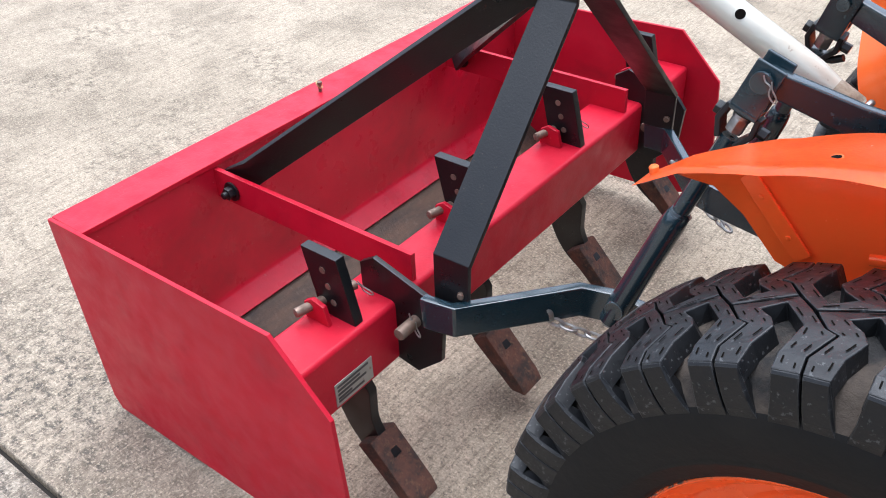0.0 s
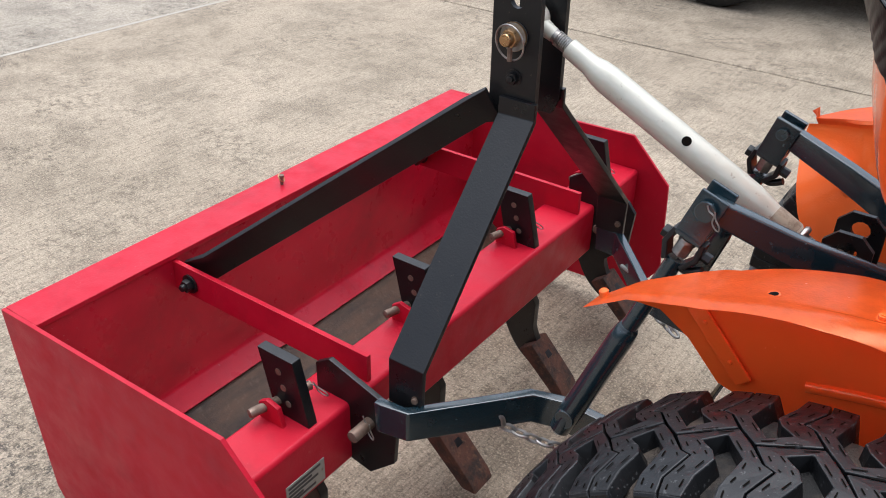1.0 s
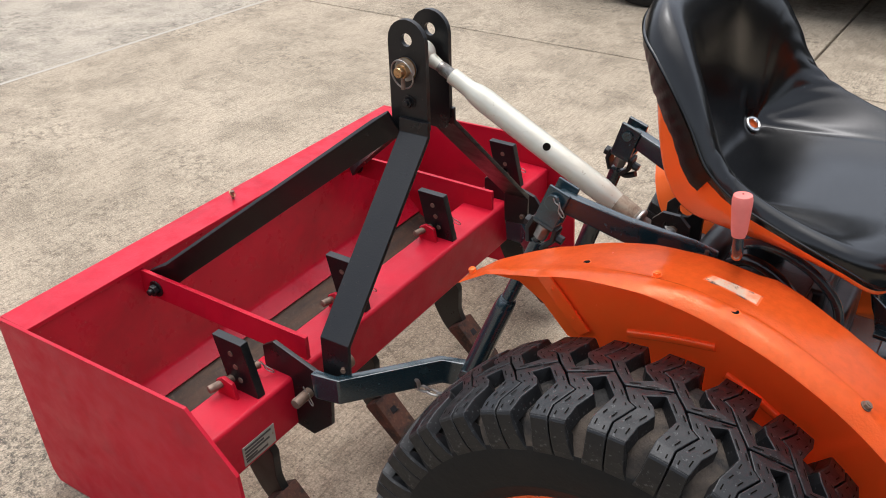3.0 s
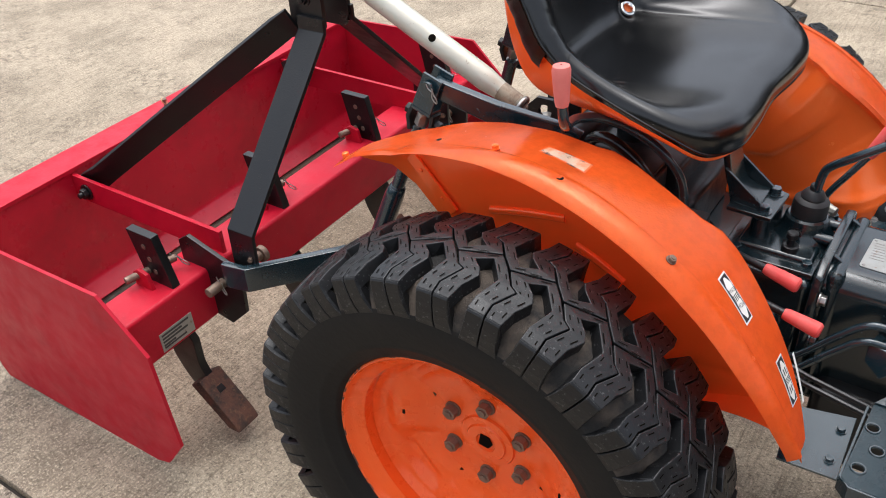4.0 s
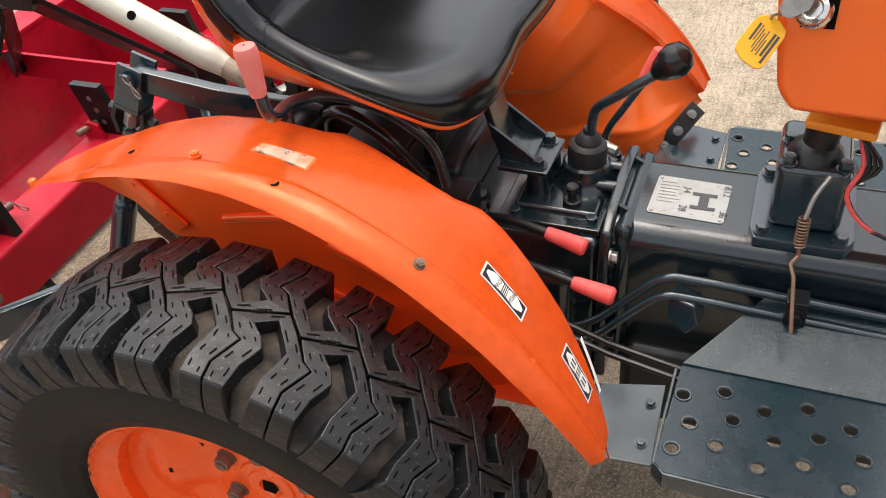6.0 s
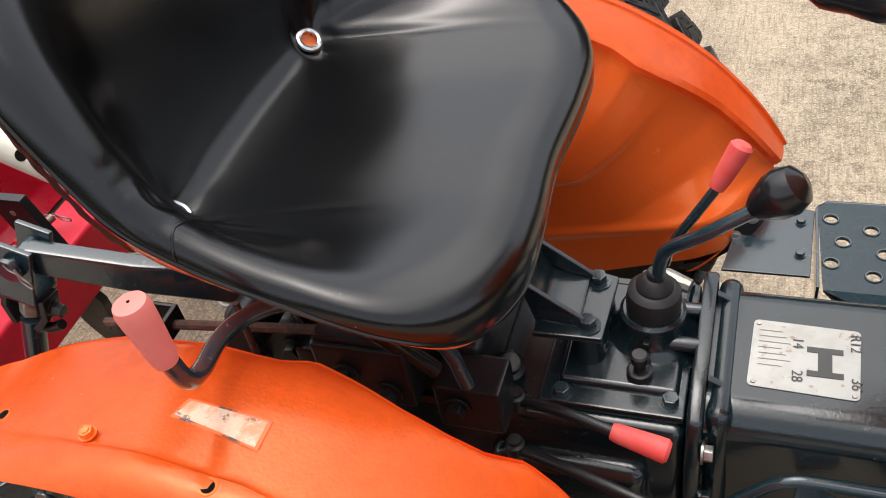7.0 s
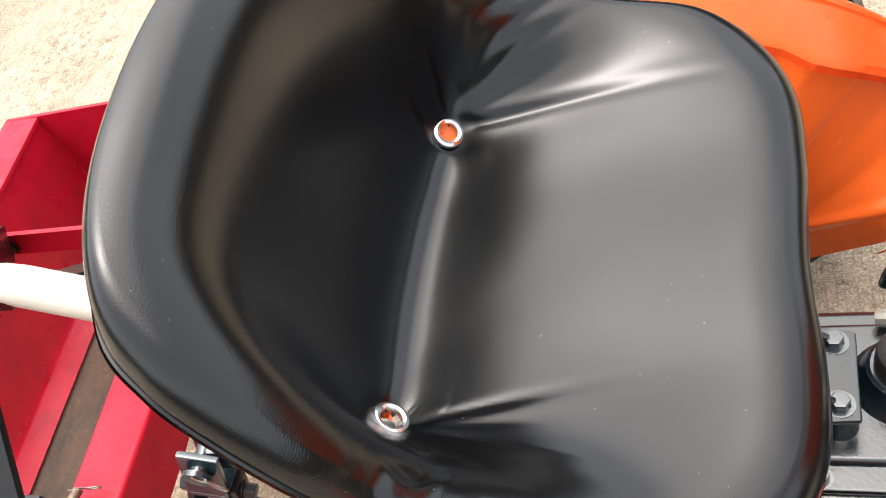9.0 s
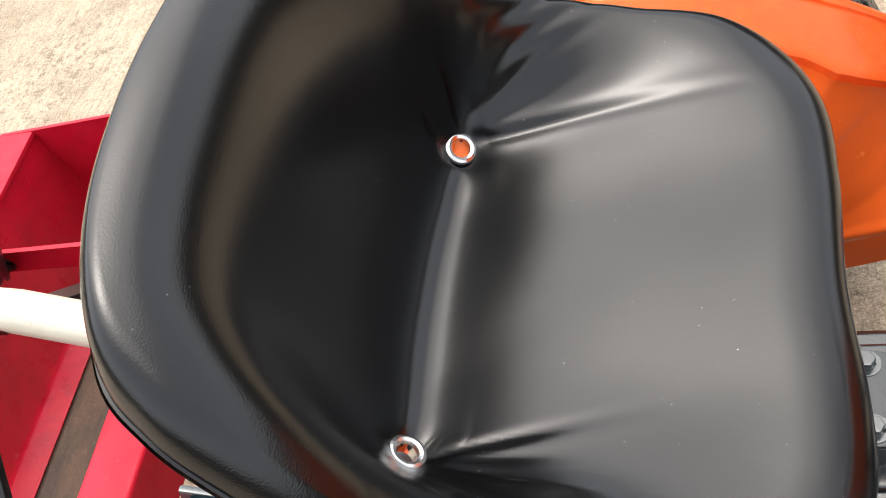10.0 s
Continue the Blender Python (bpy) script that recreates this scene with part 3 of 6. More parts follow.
# ---- tractor ----
tractor = thing("compact_tractor", "orange and blue-grey compact tractor with black vinyl seat", "tractor", (0, 0, 0))
HUB_Z, TYRE_R = 0.372, 0.383


LUGS = 30
# one lug is an arch between two zigzag grooves, open to the shoulder; (across, round) in half widths and pitches
GROOVE = [(-0.97, 0.03), (-0.77, 0.05), (-0.42, -0.13), (-0.36, 0.02), (-0.12, 0.23)]
LINK_END = (0.12, -0.51)
PIT_A = [(-0.97, -0.27), (-0.70, -0.31), (-0.43, -0.44), (-0.30, -0.35), (-0.17, -0.16)]
PIT_B = [(-0.97, -0.64), (-0.76, -0.63), (-0.63, -0.67), (-0.36, -0.74), (-0.03, -0.42)]


def lug_mesh(row):
    """One arch-shaped lug with its buttresses; the wheel's centre is the origin; row 1 is the same lug turned half round."""
    pitch = 2 * math.pi / LUGS
    half = 0.097
    g = 0.014

    def at(w, s, r):
        if row > 0:
            w, s = -w, -0.28 - s
        return V((r * math.cos(s * pitch), w * half, r * math.sin(s * pitch)))

    def crown(w):
        return TYRE_R - 0.011 * abs(w) ** 2.2

    bm = bmesh.new()
    arm_a = [(w, s - g) for w, s in GROOVE]
    arm_b = [(w, s - 1 + g) for w, s in GROOVE]
    arm_a[-1], arm_b[-1] = (-0.125, 0.20), (-0.105, -0.735)
    end = (LINK_END[0] - 0.02, LINK_END[1] + 0.005)
    loop = arm_a + [end] + arm_b[::-1] + PIT_B + PIT_A[::-1]
    pit = set(PIT_A) | set(PIT_B)
    top = {p: bm.verts.new(at(*p, crown(p[0]))) for p in loop}
    quads = [(arm_a[i], arm_a[i + 1], PIT_A[i + 1], PIT_A[i]) for i in range(4)]
    quads += [(arm_a[4], end, PIT_B[4], PIT_A[4]), (PIT_B[4], end, arm_b[4])]
    quads += [(PIT_B[i], PIT_B[i + 1], arm_b[i + 1], arm_b[i]) for i in range(4)]
    for q in quads:
        bm.faces.new([top[p] for p in q])
    low = []
    for w, s in loop:
        flare = (-0.035 if (w, s) in PIT_A else 0.035) if (w, s) in pit else 0.0
        low.append(bm.verts.new(at(w, s + flare, 0.3580 - 0.012 * max(0, abs(w) - 0.6))))
    n = len(loop)
    for i in range(n):
        bm.faces.new((top[loop[i]], low[i], low[(i + 1) % n], top[loop[(i + 1) % n]]))
    # buttresses that run down the shoulder and flare out into the sidewall
    for s0, s1, groove_side in ((PIT_A[0][1], arm_a[0][1], 1), (arm_b[0][1], PIT_B[0][1], 0)):
        ends = []
        for k, s in enumerate((s0, s1)):
            prof = [(-0.970, crown(-0.97) - 0.0005, 0.0), (-0.995, crown(-0.97) - 0.004, 0.0), (-1.015, 0.354, 0.015), (-1.022, 0.340, 0.045), (-1.014, 0.326, 0.085), (-0.985, 0.314, 0.130), (-0.86, 0.314, 0.130), (-0.80, 0.335, 0.03), (-0.86, 0.352, 0.0)]
            spread = 0 if k == groove_side else (-1 if k == 0 else 1)
            ends.append([bm.verts.new(at(w, s + spread * f, r)) for w, r, f in prof])
        m = len(ends[0])
        for i in range(m):
            bm.faces.new((ends[0][i], ends[0][(i + 1) % m], ends[1][(i + 1) % m], ends[1][i]))
        bm.faces.new(ends[0])
        bm.faces.new(ends[1][::-1])
    bmesh.ops.recalc_face_normals(bm, faces=bm.faces)
    edges = [e for e in bm.edges if len(e.link_faces) == 2 and e.calc_face_angle(0) > radians(35)]
    bmesh.ops.bevel(bm, geom=edges, offset=0.0013, segments=2, affect="EDGES", clamp_overlap=True, profile=0.5)
    # short sipes cut along both edges of the arms
    sipes = []
    for outer, inner in ((arm_a, PIT_A), (arm_b, PIT_B)):
        for i in range(4):
            for f, t0, t1 in ((0.26, 0.22, 0.52), (0.74, 0.40, 0.80)):
                ends = []
                for t in (t0, t1):
                    o = [outer[i][j] + (outer[i + 1][j] - outer[i][j]) * t for j in (0, 1)]
                    p = [inner[i][j] + (inner[i + 1][j] - inner[i][j]) * t for j in (0, 1)]
                    ends.append((o[0] + (p[0] - o[0]) * f, o[1] + (p[1] - o[1]) * f))
                sipes.append(ends)
    sipes.append([(-0.06, -0.02), (0.0, -0.20)])
    sipes.append([(-0.02, -0.30), (0.04, -0.46)])
    for p, q in sipes:
        d = V(((q[0] - p[0]) * half, (q[1] - p[1]) * pitch * TYRE_R, 0)).normalized() * 0.0008
        dw, ds = -d.y / half, d.x / (pitch * TYRE_R)
        f = bm.faces.new([bm.verts.new(at(w + e * dw, s + e * ds, crown(w) + 0.0004)) for w, s, e in ((*p, -1), (*q, -1), (*q, 1), (*p, 1))])
        f.normal_update()
        if f.normal.dot(f.calc_center_median()) < 0:
            f.normal_flip()
        f.material_index = 1
    me = bpy.data.meshes.new("tread_lug")
    bm.to_mesh(me)
    bm.free()
    me.materials.append(RUBBER)
    me.materials.append(DARK)
    return me


def wheel_tyre(parent, cy, side):
    """A bar-lug tyre: a smooth casing with two staggered rows of stepped lugs."""
    c = V((0, cy, HUB_Z))
    prof = [(0.222, 0.064), (0.228, 0.076), (0.233, 0.0775), (0.236, 0.080), (0.250, 0.087), (0.253, 0.0895), (0.257, 0.0895), (0.262, 0.091), (0.280, 0.0955), (0.300, 0.0972), (0.312, 0.0968), (0.322, 0.0945), (0.334, 0.088), (0.346, 0.079), (0.3575, 0.067), (0.3615, 0.045), (0.363, 0.0)]
    prof = prof + [(r, -w) for r, w in prof[-2::-1]]
    n = 120
    rings = [[c + V((r * math.cos(2 * math.pi * k / n), w * side, r * math.sin(2 * math.pi * k / n))) for r, w in prof] for k in range(n + 1)]
    bm = loft(rings, False, False)
    bmesh.ops.remove_doubles(bm, verts=bm.verts, dist=1e-5)
    tyre = part("tyre", bm, [MUD, SIDEWALL], parent, "worn black rubber tractor tyre with stepped lugs", 60)
    for p in tyre.data.polygons:
        mid = p.center
        r = math.hypot(mid.x, mid.z - HUB_Z)
        p.material_index = 0 if r > 0.318 else 1
    for row in (-1, 1):
        me = lug_mesh(row)
        for k in range(LUGS):
            lug = new("tread_lug", me)
            lug.parent = parent
            lug.matrix_basis = Matrix.Translation(c) @ Matrix.Rotation(-radians(78.5 + 12 * k), 4, "Y")
    return tyre


def rear_wheel(cy, side):
    """side: +1 when the dish faces +y."""
    c = V((0, cy, HUB_Z))
    hub = part("rear_wheel", lathe([(0.05, -0.09), (0.05, -0.028)], c, (0, side, 0), 24), GREASY, tractor, "rear wheel with orange dished rim and black lug tyre")
    ax = V((0, side, 0))
    prof = [(0.216, -0.07), (0.222, -0.066), (0.216, -0.058), (0.200, -0.052), (0.192, 0.0), (0.196, 0.045), (0.210, 0.056), (0.2155, 0.062), (0.2195, 0.069), (0.2235, 0.068), (0.2225, 0.062)]
    part("rim", lathe(prof, c, ax, 72, False), WHEEL_ORANGE, hub, "orange painted steel rim")
    part("rim_edge", ring(c + ax * 0.0685, ax, 0.2226, 0.0017, 96, 6), PEELED_EDGE, hub, "chipped dark rim edge")
    # disc: raised rim band, four stamped bulges, flat centre
    rings, n = [], 96
    for r, h in ((0.1935, 0.014), (0.188, 0.003), (0.182, -0.002), (0.177, -0.005), (0.172, -0.008), (0.166, -0.010), (0.160, -0.013), (0.153, -0.017), (0.146, -0.021), (0.140, -0.025), (0.134, -0.028), (0.122, -0.031), (0.105, -0.034), (0.085, -0.034), (0.06, -0.034), (0.05, -0.034), (0.048, -0.030), (0.036, -0.029), (0.034, -0.026), (0.018, -0.026), (0.016, -0.030), (0.0005, -0.030)):
        row = []
        for k in range(n):
            a = 2 * math.pi * k / n
            lobe = 0.5 + 0.5 * math.cos(4 * (a + 0.087))
            hh = h
            if 0.10 < r < 0.18:
                hh += 0.018 * max(0.0, (lobe - 0.5) / 0.5) ** 0.5 * math.sin((r - 0.10) / 0.08 * math.pi)
            off = abs((math.degrees(a) - 40 + 45) % 90 - 45)
            hh -= 0.013 * max(0.0, 1 - (off / 19) ** 4) * max(0.0, 1 - (abs(r - 0.164) / 0.013) ** 3)
            row.append(c + ax * (hh + 0.012) + V((r * math.cos(a), 0, r * math.sin(a))))
        rings.append(row)
    part("wheel_disc", loft(rings, True, False), WHEEL_ORANGE, hub, "orange stamped wheel disc")
    for k in range(4):
        a = radians(-5 + 90 * k)
        o = c + ax * 0.0060 + V((0.148 * math.cos(a), 0, 0.148 * math.sin(a)))
        part("disc_slot", block(o - V((0.006, 0.0025, 0.0045)), o + V((0.006, 0.0025, 0.0045)), 0), DARK, hub)
    for k in range(6):
        a = radians(30 + 60 * k)
        part("lug_nut", hexbolt(c + ax * (-0.0225) + V((0.0735 * math.cos(a), 0, 0.0735 * math.sin(a))), ax, 0.0125, 0.014, 1.15, 0.3 * k, 0.006), PIN, hub)
    for k in range(4):
        a = 0.35 + math.pi / 4 + k * math.pi / 2
        u = V((math.cos(a), 0, math.sin(a)))
        w = V((-math.sin(a), 0, math.cos(a)))
        o = c + ax * (-0.0205) + u * 0.112
        part("disc_slot", prism([o - w * 0.008 - u * 0.0035, o + w * 0.008 - u * 0.0035, o + w * 0.008 + u * 0.0035, o - w * 0.008 + u * 0.0035], ax * 0.001, 0), DARK, hub)
    o = c + ax * (-0.0135) + V((0.004, 0, 0.006))
    part("hub_keyway", prism([o + V((x, 0, z)) for x, z in ((-0.016, -0.012), (0.002, -0.014), (0.010, -0.002), (0.004, 0.010), (-0.012, 0.012))], ax * 0.001, 0), DARK, hub)
    wheel_tyre(hub, cy, side)
    return hub


rear_wheel(-0.472, -1)
rear_wheel(0.575, 1)


# ---- fenders: a rolled band over each wheel with an inner wall ----
FENDER_R = [(20, 0.480), (40, 0.470), (60, 0.468), (80, 0.466), (100, 0.468), (115, 0.474), (124, 0.490), (131, 0.505), (140, 0.515)]


def fender(s):
    """s: -1 for the right fender, +1 for the left."""
    c = V((0, 0, 0.365))
    angles = [24 + k for k in range(104 if s < 0 else 103)]

    def edge(a, table):
        for (a0, v0), (a1, v1) in zip(table, table[1:]):
            if a <= a1:
                return v0 + (v1 - v0) * max(0, (a - a0) / (a1 - a0))
        return table[-1][1]

    out_y = [(20, 0.424), (30, 0.433), (42, 0.433), (54, 0.427), (68, 0.414), (80, 0.400), (88, 0.397), (95, 0.398), (103, 0.397), (110, 0.392), (115, 0.384), (120, 0.377), (124, 0.366), (131, 0.350)]
    in_y = [(20, 0.392), (24, 0.375), (27, 0.356), (30, 0.339), (34, 0.319), (39, 0.298), (45, 0.281), (48, 0.272), (52, 0.261), (56, 0.255), (60, 0.264), (64, 0.263), (69, 0.257), (74, 0.247), (79, 0.239), (82, 0.246), (85, 0.246), (90, 0.243),
            (95, 0.244), (100, 0.241), (104, 0.245), (108, 0.249), (117, 0.265), (124, 0.296), (131, 0.330)]
    rad = FENDER_R
    flare = [(24, 0.0), (80, 0.0), (95, 0.011), (110, 0.011), (120, 0.005), (126, 0.0)]
    def shoulder(a):
        """The left fender's wall leans: its top stands further out than its foot."""
        return 0.045 * min(1, max(0, (a - 24) / 16)) if s > 0 else 0.0

    grid = []
    for a in angles:
        r, yo, yi = edge(a, rad), edge(a, out_y), edge(a, in_y) + shoulder(a)
        row = []
        step = min(1, max(0, (104 - a) / 14))
        for k, dr in ((0, -0.0095), (0.012, -0.0072), (0.04, -0.0040), (0.07, -0.0005), (0.10, 0.0022), (0.14, 0.0046), (0.18, 0.0058), (0.22, 0.0060), (0.243, 0.0050), (0.256, 0.0026), (0.272, 0.0016), (0.30, 0.0015), (0.6, 0.0018), (0.9, 0.0), (0.97, -0.005), (1.0, -0.016)):
            y = yo + (yi - yo) * k
            rr = r + (dr * (0.35 + 0.65 * step) if k < 0.13 else dr if k > 0.8 else 0.0015 + (dr - 0.0015) * step)
            rr += edge(a, flare) * max(0, 1 - k / 0.5)
            t = radians(a)
            row.append(c + V((rr * math.cos(t), s * y, rr * math.sin(t))))
        grid.append(row)
    tip = V((-0.354, s * 0.349, 0.718) if s < 0 else (-0.304, s * 0.375, 0.768))
    row = []
    for k in range(len(grid[0])):
        f = k / (len(grid[0]) - 1)
        row.append(tip + V((0.014 * f, -s * 0.016 * f, 0.016 * f)))
    grid.append(row)
    bm = loft(grid, False, False)
    bmesh.ops.solidify(bm, geom=bm.faces[:], thickness=0.0022)
    f = part("fender", bm, ORANGE, tractor, "orange sheet-metal fender with decals and bolts", 30)
    # inner wall: turns down from the band's inner edge, with a pressed step and a seam
    low = [(-0.330, 0.735), (-0.300, 0.722), (-0.267, 0.703), (-0.25, 0.685), (-0.228, 0.665), (-0.200, 0.633), (-0.185, 0.629), (-0.10, 0.615), (-0.03, 0.565), (0.135, 0.44), (0.30, 0.445), (0.375, 0.475), (0.43, 0.53)]
    if s > 0:
        low = [(-0.228, 0.566), (-0.10, 0.50), (0.135, 0.43), (0.30, 0.432), (0.375, 0.455), (0.445, 0.505)]
    # rear edge of the left wall, from the band down to its foot
    rear = [(-0.298, 0.778), (-0.304, 0.72), (-0.282, 0.655), (-0.263, 0.616), (-0.228, 0.566)]

    def crossing(line, ca, sa):
        """How far along the ray from the wheel's centre a line is met."""
        far = 0.0
        for (x0, z0), (x1, z1) in zip(line, line[1:]):
            den = ca * (z1 - z0) - sa * (x1 - x0)
            if abs(den) > 1e-9:
                k = (x0 * (z1 - z0) - (z0 - 0.365) * (x1 - x0)) / den
                u = (k * ca - x0) / (x1 - x0)
                if k > 0 and -1e-6 <= u <= 1 + 1e-6:
                    far = k
        return far

    step_line = [(0.31, 0.712), (0.243, 0.640), (0.188, 0.593), (0.10, 0.583)]

    def to_line(x, z):
        best = (9, 0)
        for (x0, z0), (x1, z1) in zip(step_line, step_line[1:]):
            dx, dz = x1 - x0, z1 - z0
            t = min(1, max(0, ((x - x0) * dx + (z - z0) * dz) / (dx * dx + dz * dz)))
            d = math.hypot(x - x0 - t * dx, z - z0 - t * dz)
            if d < best[0]:
                best = (d, 1 if (x - x0) * dz - (z - z0) * dx < 0 else -1)
        return best[0] * best[1]

    rows = []
    around, down = (85, 30) if s < 0 else (170, 90)
    for i in range(around + 1):
        a = 20 + (130.4 - 20) * i / around if s < 0 else 14 + (138.2 - 14) * i / around
        t = radians(a)
        ca, sa = math.cos(t), math.sin(t)
        reach = crossing(low, ca, sa)
        top_r = edge(a, rad) - 0.010
        full = top_r
        if s > 0:
            top_r -= 0.0155 * max(0, 22 - a)
            if a > 125.2:
                top_r = min(top_r, crossing(rear, ca, sa) or top_r)
        ease = 0.035 if s < 0 else 0.03 + 0.055 * min(1, max(0, (a - 22) / 12))
        reach = min(reach or (0.42 if s < 0 else 0.2), top_r - 0.01)
        row = []
        for j in range(down + 1):
            r = top_r + (reach - top_r) * j / down
            deep = 1 - math.exp(-((full - r) / ease) ** 1.5)
            x, z = r * ca, 0.365 + r * sa
            y = (edge(a, in_y) + shoulder(a)) * (1 - deep) + (0.272 if s < 0 else 0.260 + 0.07 * (max(0, r * ca - 0.33) / 0.094) ** 2) * deep
            y += (0.006 if s < 0 else 0.010) * (0.5 + 0.5 * math.tanh(to_line(x, z) / 0.004)) * deep
            y -= 0.004 * math.exp(-((z - 0.47 - 0.18 * x) / 0.008) ** 2)
            row.append((x, s * (y - 0.001), z))
        rows.append(row)
    w = part("inner_wall", loft(rows, False, False), ORANGE, f, "orange inner fender wall with pressed step", 40)
    yi = s * 0.2755
    strap = part("strap", bar([(-0.247, yi + s * 0.0025, 0.737), (-0.166, yi + s * 0.0025, 0.652)], (1, 0, 0.9), 0.022, 0.005, 0.002), ORANGE, f)
    for x, z in ((-0.226, 0.715), (-0.187, 0.674)):
        part("strap_rivet", lathe([(0.0035, 0), (0.003, 0.0015), (0.0, 0.002)], (x, yi + s * 0.005, z), (0, s, 0), 12), ORANGE, strap)
    for (x0, z0), (x1, z1), r in (((-0.10, 0.675), (0.03, 0.70), 0.008), ((0.05, 0.66), (0.13, 0.62), 0.008), ((0.0, 0.762), (0.045, 0.766), 0.009), ((-0.03, 0.60), (0.10, 0.56), 0.006)):
        part("pressed_rib", tube([(x0, yi - s * (r - 0.0006), z0), ((x0 + x1) / 2, yi - s * (r - 0.0016), (z0 + z1) / 2 + 0.003), (x1, yi - s * (r - 0.0006), z1)], r, 16, 4), ORANGE, f)
    return f


near_fender = fender(-1)
far_fender = fender(1)
# bolted strip along the lower front edge of the left fender's wall
strip_line = [V((0.433, 0.345, 0.548)), V((0.424, 0.332, 0.540)), V((0.407, 0.308, 0.520)), V((0.387, 0.297, 0.494)), V((0.356, 0.291, 0.472)), V((0.318, 0.290, 0.458))]
strip = part("mounting_strip", bar([tuple(p) for p in strip_line], (0.1, -0.9, 0.45), 0.004, 0.030, 0.001), GREASY, far_fender, "dark greasy bolted mounting strip")
for p in strip_line[1:4]:
    part("strip_bolt", hexbolt(tuple(p + V((0, -0.002, 0.001))), (0.1, -0.9, 0.45), 0.006, 0.005, 1.4), STEEL, strip)


# ---- seat: a padded one-piece pan seat ----
# outlines of the right half, from the front's middle round to the back's middle:
# lip (lower outer edge), crest (top of the padded roll), brow (inner shoulder of the roll), foot (where the wall meets the pan), shell (edge of the steel pan)
LIP = [(0.232, 0, 0.826), (0.237, -0.09, 0.822), (0.234, -0.157, 0.821), (0.208, -0.213, 0.830), (0.16, -0.246, 0.862), (0.08, -0.251, 0.893), (0.018, -0.251, 0.919),
       (-0.025, -0.254, 0.955), (-0.054, -0.252, 1.003), (-0.085, -0.243, 1.045), (-0.120, -0.226, 1.080), (-0.152, -0.194, 1.100), (-0.180, -0.115, 1.110), (-0.188, 0, 1.116)]
CREST = [(0.209, 0, 0.870), (0.215, -0.09, 0.871), (0.210, -0.155, 0.875), (0.185, -0.198, 0.881), (0.138, -0.222, 0.893), (0.07, -0.225, 0.913), (0.012, -0.226, 0.943),
         (-0.017, -0.230, 0.977), (-0.041, -0.227, 1.028), (-0.068, -0.214, 1.076), (-0.101, -0.195, 1.119), (-0.128, -0.164, 1.147), (-0.150, -0.100, 1.159), (-0.155, 0, 1.165)]
BROW = [(0.188, 0, 0.870), (0.193, -0.087, 0.871), (0.190, -0.147, 0.875), (0.168, -0.181, 0.879), (0.128, -0.200, 0.885), (0.066, -0.203, 0.898), (0.013, -0.203, 0.921),
        (-0.012, -0.205, 0.952), (-0.034, -0.200, 1.000), (-0.055, -0.187, 1.048), (-0.078, -0.163, 1.089), (-0.096, -0.134, 1.112), (-0.106, -0.083, 1.128), (-0.108, 0, 1.135)]
FOOT = [(0.162, 0), (0.162, -0.08), (0.155, -0.118), (0.136, -0.143), (0.10, -0.155), (0.05, -0.157), (0.0, -0.157),
        (-0.035, -0.157), (-0.062, -0.155), (-0.078, -0.145), (-0.089, -0.112), (-0.093, -0.078), (-0.096, -0.04), (-0.097, 0)]
SHELL = [(0.222, 0, 0.814), (0.227, -0.09, 0.810), (0.224, -0.150, 0.808), (0.199, -0.204, 0.814), (0.152, -0.232, 0.843), (0.08, -0.230, 0.862), (0.0, -0.222, 0.874),
         (-0.070, -0.208, 0.890), (-0.104, -0.206, 0.95), (-0.121, -0.200, 1.010), (-0.140, -0.180, 1.04), (-0.158, -0.14, 1.055), (-0.175, -0.08, 1.06), (-0.180, 0, 1.06)]


def pan_height(x, y):
    """Height of the pan: it falls gently to the crease before the back and rises to the sides."""
    k = min(1, max(0, (x + 0.09) / 0.27))
    return 0.8525 + 0.0165 * k + 0.0100 * min(1.3, abs(y) / 0.155) ** 3


MIDDLE = V((0.055, 0, pan_height(0.055, 0)))
FOOT = [(x, y, pan_height(x, y)) for x, y in FOOT]
GROM = 0.149


def all_round(half, steps):
    """The whole outline, smoothed, from half of it."""
    pts = [V(p) for p in half]
    # the pan reaches a little further out on the left
    other = [V((p.x, -p.y * (1 + 0.085 * min(1, max(0, (p.x + 0.06) / 0.1))), p.z)) for p in pts[-2:0:-1]]
    ring_ = pts + other
    n = len(ring_)
    out = []
    for i in range(n):
        p0, p1, p2, p3 = (ring_[(i + k) % n] for k in (-1, 0, 1, 2))
        for k in range(steps):
            t = k / steps
            out.append(0.5 * (2 * p1 + (p2 - p0) * t + (2 * p0 - 5 * p1 + 4 * p2 - p3) * t * t + (3 * p1 - p0 - 3 * p2 + p3) * t ** 3))
    return out


def soft_path(points, steps):
    """A cubic B-spline: it rounds every bend that the points make."""
    p = [V(points[0])] * 2 + [V(q) for q in points] + [V(points[-1])] * 2
    out = []
    for i in range(len(p) - 3):
        for k in range(steps):
            t = k / steps
            out.append((p[i] * (1 - t) ** 3 + p[i + 1] * (3 * t ** 3 - 6 * t * t + 4) + p[i + 2] * (-3 * t ** 3 + 3 * t * t + 3 * t + 1) + p[i + 3] * t ** 3) / 6)
    return out + [V(points[-1])]


